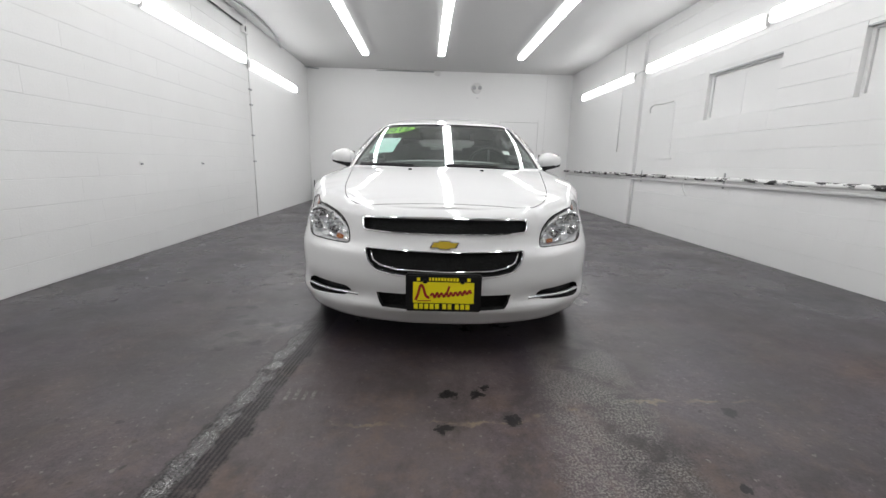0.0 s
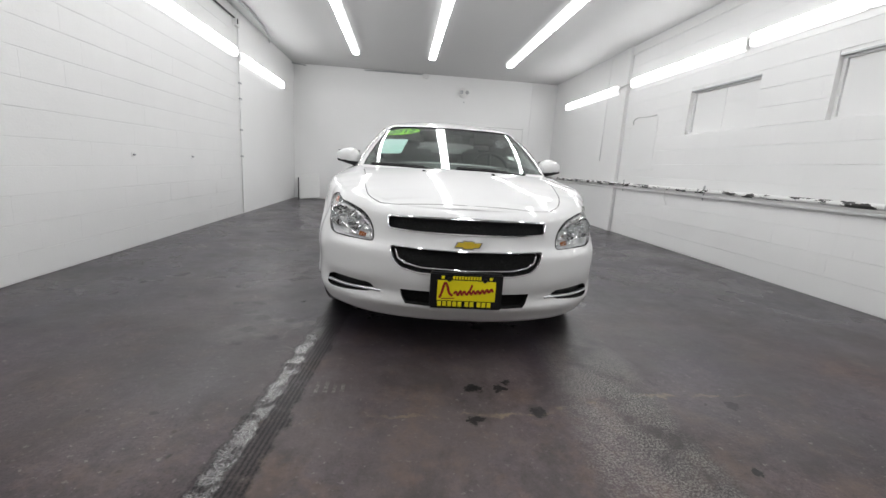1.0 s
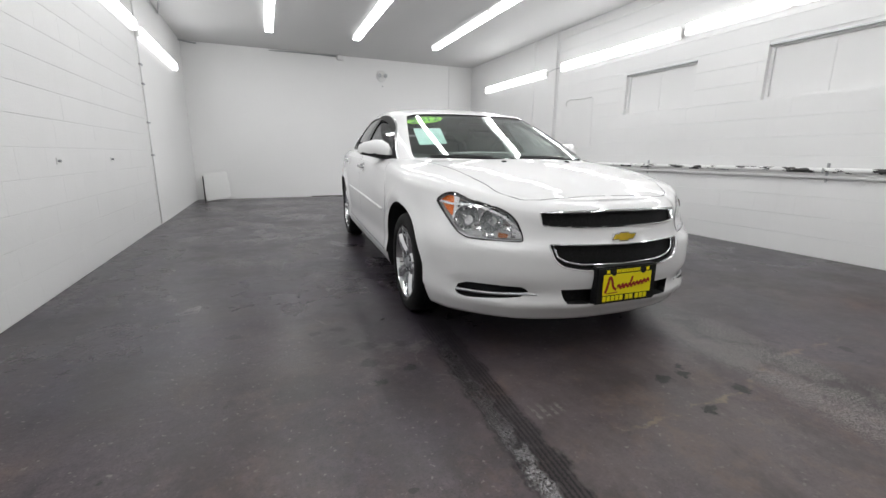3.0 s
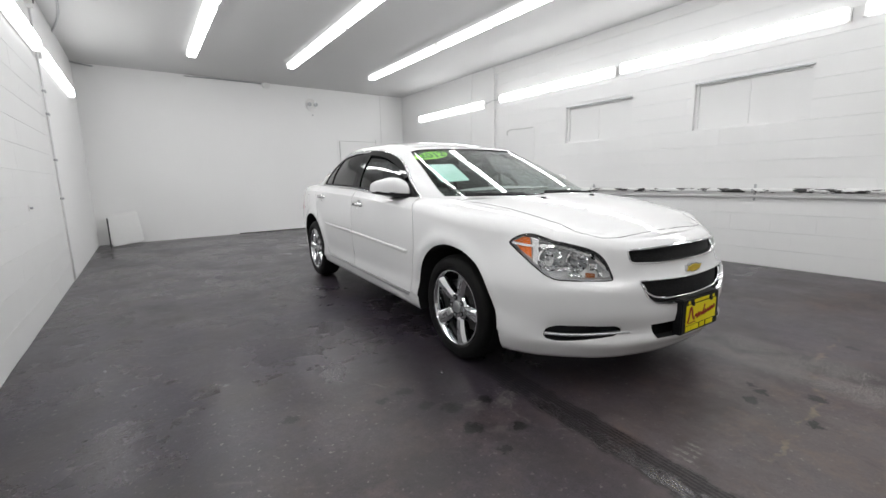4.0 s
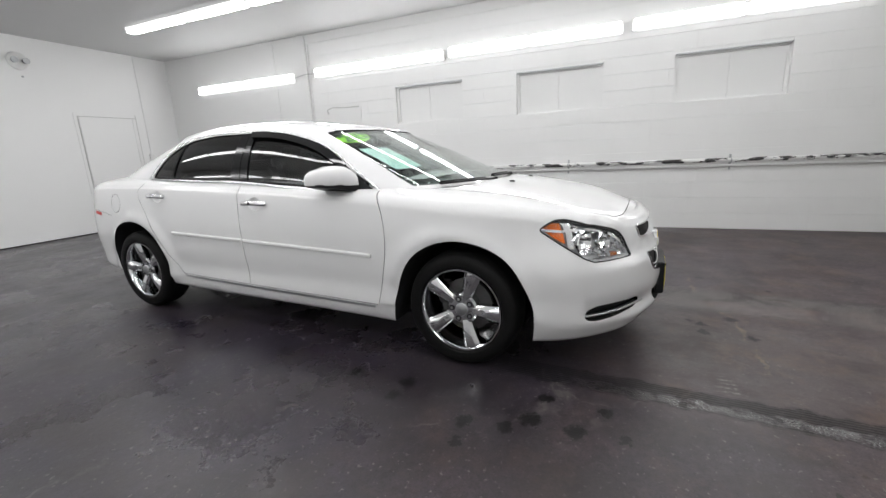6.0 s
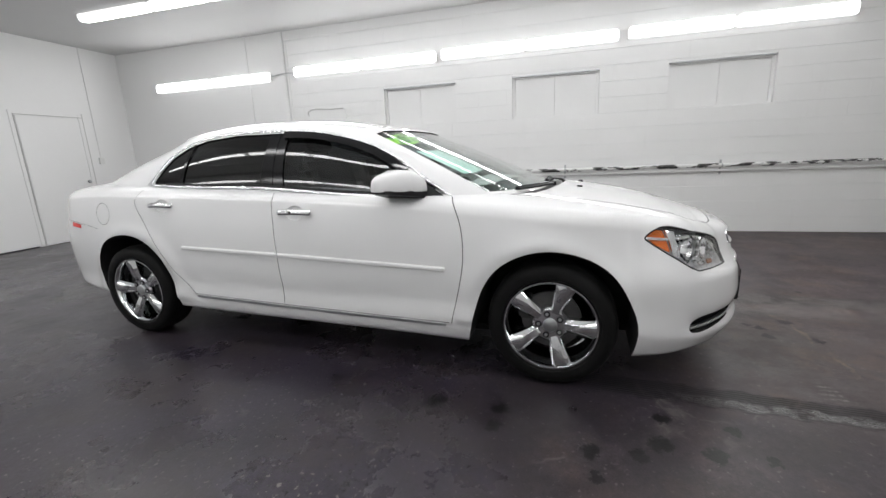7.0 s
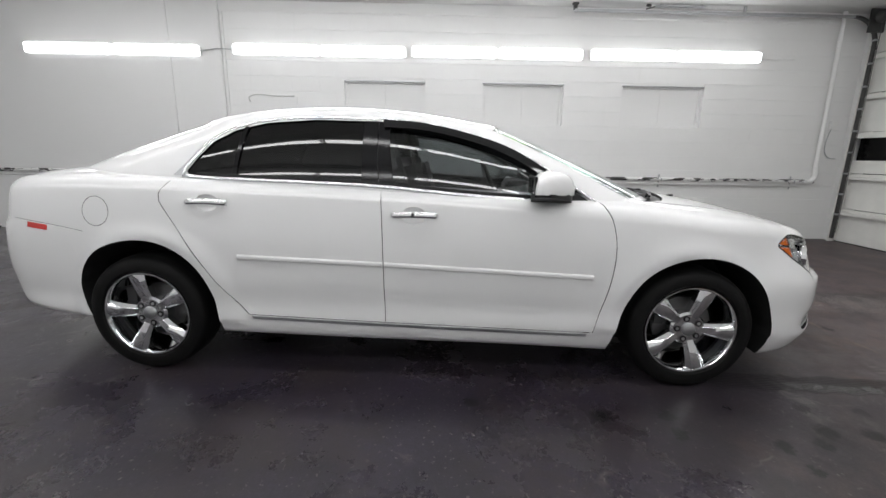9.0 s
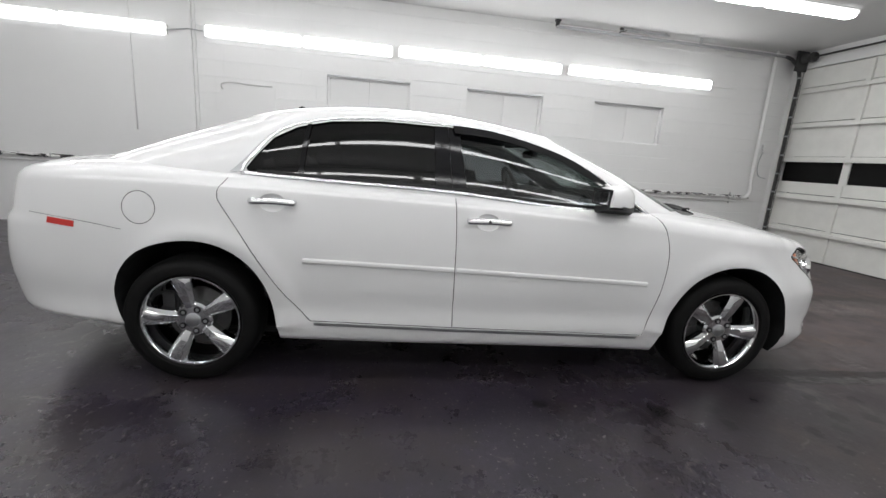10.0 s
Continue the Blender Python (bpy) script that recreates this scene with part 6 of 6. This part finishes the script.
rod(bm, (2.92, BACK - 0.012, 1.37), (2.92, BACK - 0.012, TOP), 0.006)
part("switch_conduit", bm, M_SMOOTH, sw2, smooth=40)
for k, (x0, x1, z) in enumerate(((-0.6, 1.70, 0.018), (2.78, RIGHT, 0.02))):
    tagged(solid("baseboard", boxes((x0, x1, BACK - 0.012, BACK, 0, z), bevel=0.002), M_DARK), "dark strip along the wall's foot", "baseboard", kind="structure")
sheet = thing("leaning_board", "white board leaning in the corner", "board")
bm = boxes((-0.24, 0.24, -0.012, 0.012, 0, 0.57), bevel=0.003)
bmesh.ops.transform(bm, matrix=pose(-2.52, 10.66, 0.036, -14, -8.0, -5), verts=bm.verts)
part("board_panel", bm, M_ENAMEL, sheet)
part("board_edge", boxes((-2.795, -2.775, 10.60, 10.63, 0.004, 0.52), bevel=0.003), M_DARK, sheet, "dark edge of the board")

# ---- overhead door and its rails ----
gd = thing("overhead_door", "closed white sectional overhead door with dark window strips", "garage door")
levels = [0.01, 0.50, 1.02, 1.60, 2.13, 2.66, GTOP]
gy = FRONT - 0.03
stiles = np.linspace(GX0 + 0.02, GX1 - 0.0, 7)[::-1]
for a, b in zip(levels[:-1], levels[1:]):
    win = abs(a - 1.02) < 0.01
    if not win:
        part("door_section", boxes((GX0 + 0.02, GX1 - 0.01, gy - 0.045, gy, a, b - 0.010), bevel=0.004), M_OLDWHITE, gd, "white steel door section")
        continue
    sec = part("door_section", boxes((GX0 + 0.02, GX1 - 0.01, gy - 0.045, gy, a, 1.20), (GX0 + 0.02, GX1 - 0.01, gy - 0.045, gy, 1.54, b - 0.006)), M_OLDWHITE, gd, "white door section with windows")
    for i in range(6):
        x1, x0 = stiles[i], stiles[i + 1]
        part("mullion", boxes((x0 - 0.05 if i < 5 else x0, x0 + 0.05, gy - 0.045, gy + 0.002, 1.20, 1.54)), M_OLDWHITE, sec)
        part("window_pane", boxes((x0 + 0.05, x1 - 0.05, gy - 0.030, gy - 0.022, 1.20, 1.54)), M_NIGHT, sec, "dark window pane")
for z in levels[1:-1]:
    part("strut", boxes((GX0 + 0.02, GX1 - 0.01, gy + 0.002, gy + 0.065, z - 0.055, z - 0.040), (GX0 + 0.02, GX1 - 0.01, gy + 0.055, gy + 0.068, z - 0.090, z - 0.056), (GX0 + 0.02, GX1 - 0.01, gy + 0.002, gy + 0.008, z - 0.040, z - 0.012), bevel=0.002), M_OLDWHITE, gd, "white painted steel strut")
for x in stiles:
    part("stile", boxes((x - 0.035, x + 0.035, gy + 0.0025, gy + 0.030, 0.02, 1.18), (x - 0.035, x + 0.035, gy + 0.0025, gy + 0.030, 1.56, GTOP - 0.02), bevel=0.003), M_OLDWHITE, gd, "white painted steel stile")
part("bottom_seal", boxes((GX0 + 0.02, GX1 - 0.01, gy - 0.04, gy + 0.004, 0.0, 0.012)), M_BLACK, gd)
rail = thing("door_track", "galvanised steel door track on wall and ceiling", "door track")
CHANNEL = [(-0.014, -0.024), (0.014, -0.024), (0.014, 0.024), (0.010, 0.024), (0.010, -0.020), (-0.010, -0.020), (-0.010, 0.024), (-0.014, 0.024)]
for x in (3.40, GX0 + 0.06):
    upright = [(x, FRONT + 0.05, z) for z in np.linspace(0.05, 2.74, 8)]
    bend = [(x, FRONT + 0.05 + 0.36 * (1 - math.cos(a)), 2.74 + 0.36 * math.sin(a)) for a in np.linspace(0, math.pi / 2, 12)]
    level = [(x, y, 3.10 + 0.002 * (y - FRONT - 0.41)) for y in np.linspace(FRONT + 0.41, 2.62, 8)]
    part("track", sweep(bmesh.new(), upright, CHANNEL, [(1, 0, 0)] * 8), M_GREASE, rail, "greasy dark upright track")
    part("track", sweep(bmesh.new(), bend, CHANNEL, [(1, 0, 0)] * 12), M_GREASE, rail, "dark bend of the track")
    part("track", sweep(bmesh.new(), level, CHANNEL, [(1, 0, 0)] * 8), M_STEEL, rail, "bright steel track below the ceiling")
    part("track_stop", boxes((x - 0.018, x + 0.018, 2.585, 2.635, 3.110, TOP), (x - 0.026, x + 0.026, 2.57, 2.65, 3.175, TOP), bevel=0.004), M_GREASE, rail, "dark hanger at the track's end")
    part("track_hanger", boxes((x - 0.012, x + 0.012, 0.30, 0.33, 3.125, TOP), bevel=0.002), M_STEEL, rail)
    part("track_post", boxes((x + 0.025, x + 0.035, FRONT + 0.0, FRONT + 0.09, 0, 2.75), bevel=0.001), M_OLDWHITE, rail, "painted steel angle")
    for z in np.arange(0.3, 2.7, 0.3):
        part("track_bolt", rod(bmesh.new(), (x - 0.035, FRONT + 0.05, z), (x + 0.02, FRONT + 0.05, z), 0.013, 8), M_GREASE, rail)
        part("track_clip", boxes((x - 0.03, x + 0.03, FRONT + 0.02, FRONT + 0.078, z + 0.10, z + 0.125), bevel=0.002), M_STEEL, rail)
part("spring_bar", rod(bmesh.new(), (GX0, FRONT + 0.12, 3.08), (GX1 - 0.06, FRONT + 0.12, 3.08), 0.014), M_GREASE, rail, "dark torsion bar", smooth=40)
part("torsion_spring", rod(bmesh.new(), (1.1, FRONT + 0.12, 3.08), (2.2, FRONT + 0.12, 3.08), 0.030), M_GREASE, rail, "dark coil spring on the bar", smooth=40)
part("drum", lathe(bmesh.new(), [(3.16, 0.0), (3.16, 0.07), (3.19, 0.075), (3.25, 0.055), (3.32, 0.075), (3.34, 0.0)], 24, (0, FRONT + 0.12, 3.08)), M_GREASE, rail, "dark cable drum", smooth=30)
part("bearing_plate", boxes((3.36, 3.38, FRONT, FRONT + 0.22, 2.90, TOP), bevel=0.002), M_GREASE, rail)
part("lift_cable", rod(bmesh.new(), (3.33, FRONT + 0.07, 0.15), (3.33, FRONT + 0.07, 3.05), 0.004, 6), M_GREASE, rail)
bar = thing("ceiling_bracket", "grey steel bar on a slanted arm below the ceiling", "bracket")
part("bar", boxes((3.37, 3.40, 0.86, 1.55, TOP - 0.040, TOP - 0.018), (3.375, 3.395, 0.90, 0.93, TOP - 0.018, TOP), (3.375, 3.395, 1.45, 1.48, TOP - 0.018, TOP), bevel=0.003), M_STEEL, bar)
part("arm", rod(bmesh.new(), (3.385, 1.66, 3.135), (3.385, 1.52, TOP - 0.025), 0.008, 8), M_GREASE, bar, "dark slanted arm")
part("knob", boxes((3.37, 3.40, 1.60, 1.66, TOP - 0.035, TOP - 0.005), bevel=0.005), M_GREASE, bar)

# ---- concrete blocks of the two long walls ----
tagged(solid("wall_lining", boxes((LEFT - 0.02, LEFT + 0.006, 7.56, BACK, 0, TOP)), M_SMOOTH_LIFTED), "smooth white plastered wall", "wall", kind="structure")
BLOCK = 0.4064
dice = random.Random(7)
shapes = {}


def block_shape(w, h, by, bz):
    """A block's face, its edges worn round, 6 mm proud of the mortar; x is out."""
    key = (round(w, 3), round(h, 3), by, bz)
    if key not in shapes:
        back = [(-0.006, 0, 0), (-0.006, w, 0), (-0.006, w, h), (-0.006, 0, h)]
        mid = [(-0.0026 if max(by, bz) > 0.002 else -0.0016, y, z) for x, y, z in back]
        face = [(0.0, by if y < w / 2 else w - by, bz if z < h / 2 else h - bz) for x, y, z in back]
        fs = [(0, 1, 5, 4), (1, 2, 6, 5), (2, 3, 7, 6), (3, 0, 4, 7), (4, 5, 9, 8), (5, 6, 10, 9), (6, 7, 11, 10), (7, 4, 8, 11), (8, 9, 10, 11)]
        me = bpy.data.meshes.new("block")
        me.from_pydata(back + mid + face, [], fs)
        me.materials.append(M_WALL)
        shapes[key] = me
    return shapes[key]


def lay_blocks(wall, x, s, near, holes):
    """Courses of blocks on a wall; those in the stretch near are parts, the rest one joined part."""
    verts, faces = [], []
    for c in range(16):
        z0, z1 = c * COURSE, min((c + 1) * COURSE, TOP)
        gap = dice.choice((0.0002, 0.0004, 0.0006, 0.001, 0.0016, 0.002))
        y = FRONT - (BLOCK / 2 if c % 2 else 0)
        while y < 7.5:
            a, b = max(y, FRONT), min(y + BLOCK, 7.5 if s < 0 else 7.56)
            y += BLOCK
            spans = [(a, b)]
            top = z1
            for h0, h1 in holes:
                if z1 > SILL + 0.01 and z0 < HEAD - 0.01:
                    spans = [t for p, q in spans for t in ((p, min(q, h0)), (max(p, h1), q)) if t[1] - t[0] > 0.01]
            for p, q in spans:
                seam = dice.choice((0.0, 0.0, 0.0, 0.0, 0.0, 0.0003))
                w, h = q - p - seam, top - z0 - gap
                if w < 0.01:
                    continue
                out = dice.uniform(-0.0003, 0.0003)
                me = block_shape(w, h, dice.choice((0.0, 0.0, 0.0, 0.0, 0.0, 0.0006)), dice.choice((0.0008, 0.0016, 0.0026, 0.0036)))
                m = pose(x + s * -1 * out, p, z0 + gap / 2) if s < 0 else Matrix.Translation((x - out, q, z0 + gap / 2)) @ Matrix.Rotation(math.pi, 4, "Z")
                if near[0] < p and q < near[1]:
                    ob = new("block", me)
                    ob.matrix_basis = m
                    ob.parent = wall
                else:
                    k = len(verts)
                    verts += [m @ v.co for v in me.vertices]
                    faces += [tuple(k + i for i in f.vertices) for f in me.polygons]
    me = bpy.data.meshes.new("blocks")
    me.from_pydata(verts, [], faces)
    me.materials.append(M_WALL)
    ob = tie(new("blocks", me), wall)
    ob["kind"] = "stuff"


lay_blocks(WEST, LEFT, -1, (2.0, 7.6), [])
lay_blocks(EAST, RIGHT, 1, (-0.2, 6.8), WINDOWS)
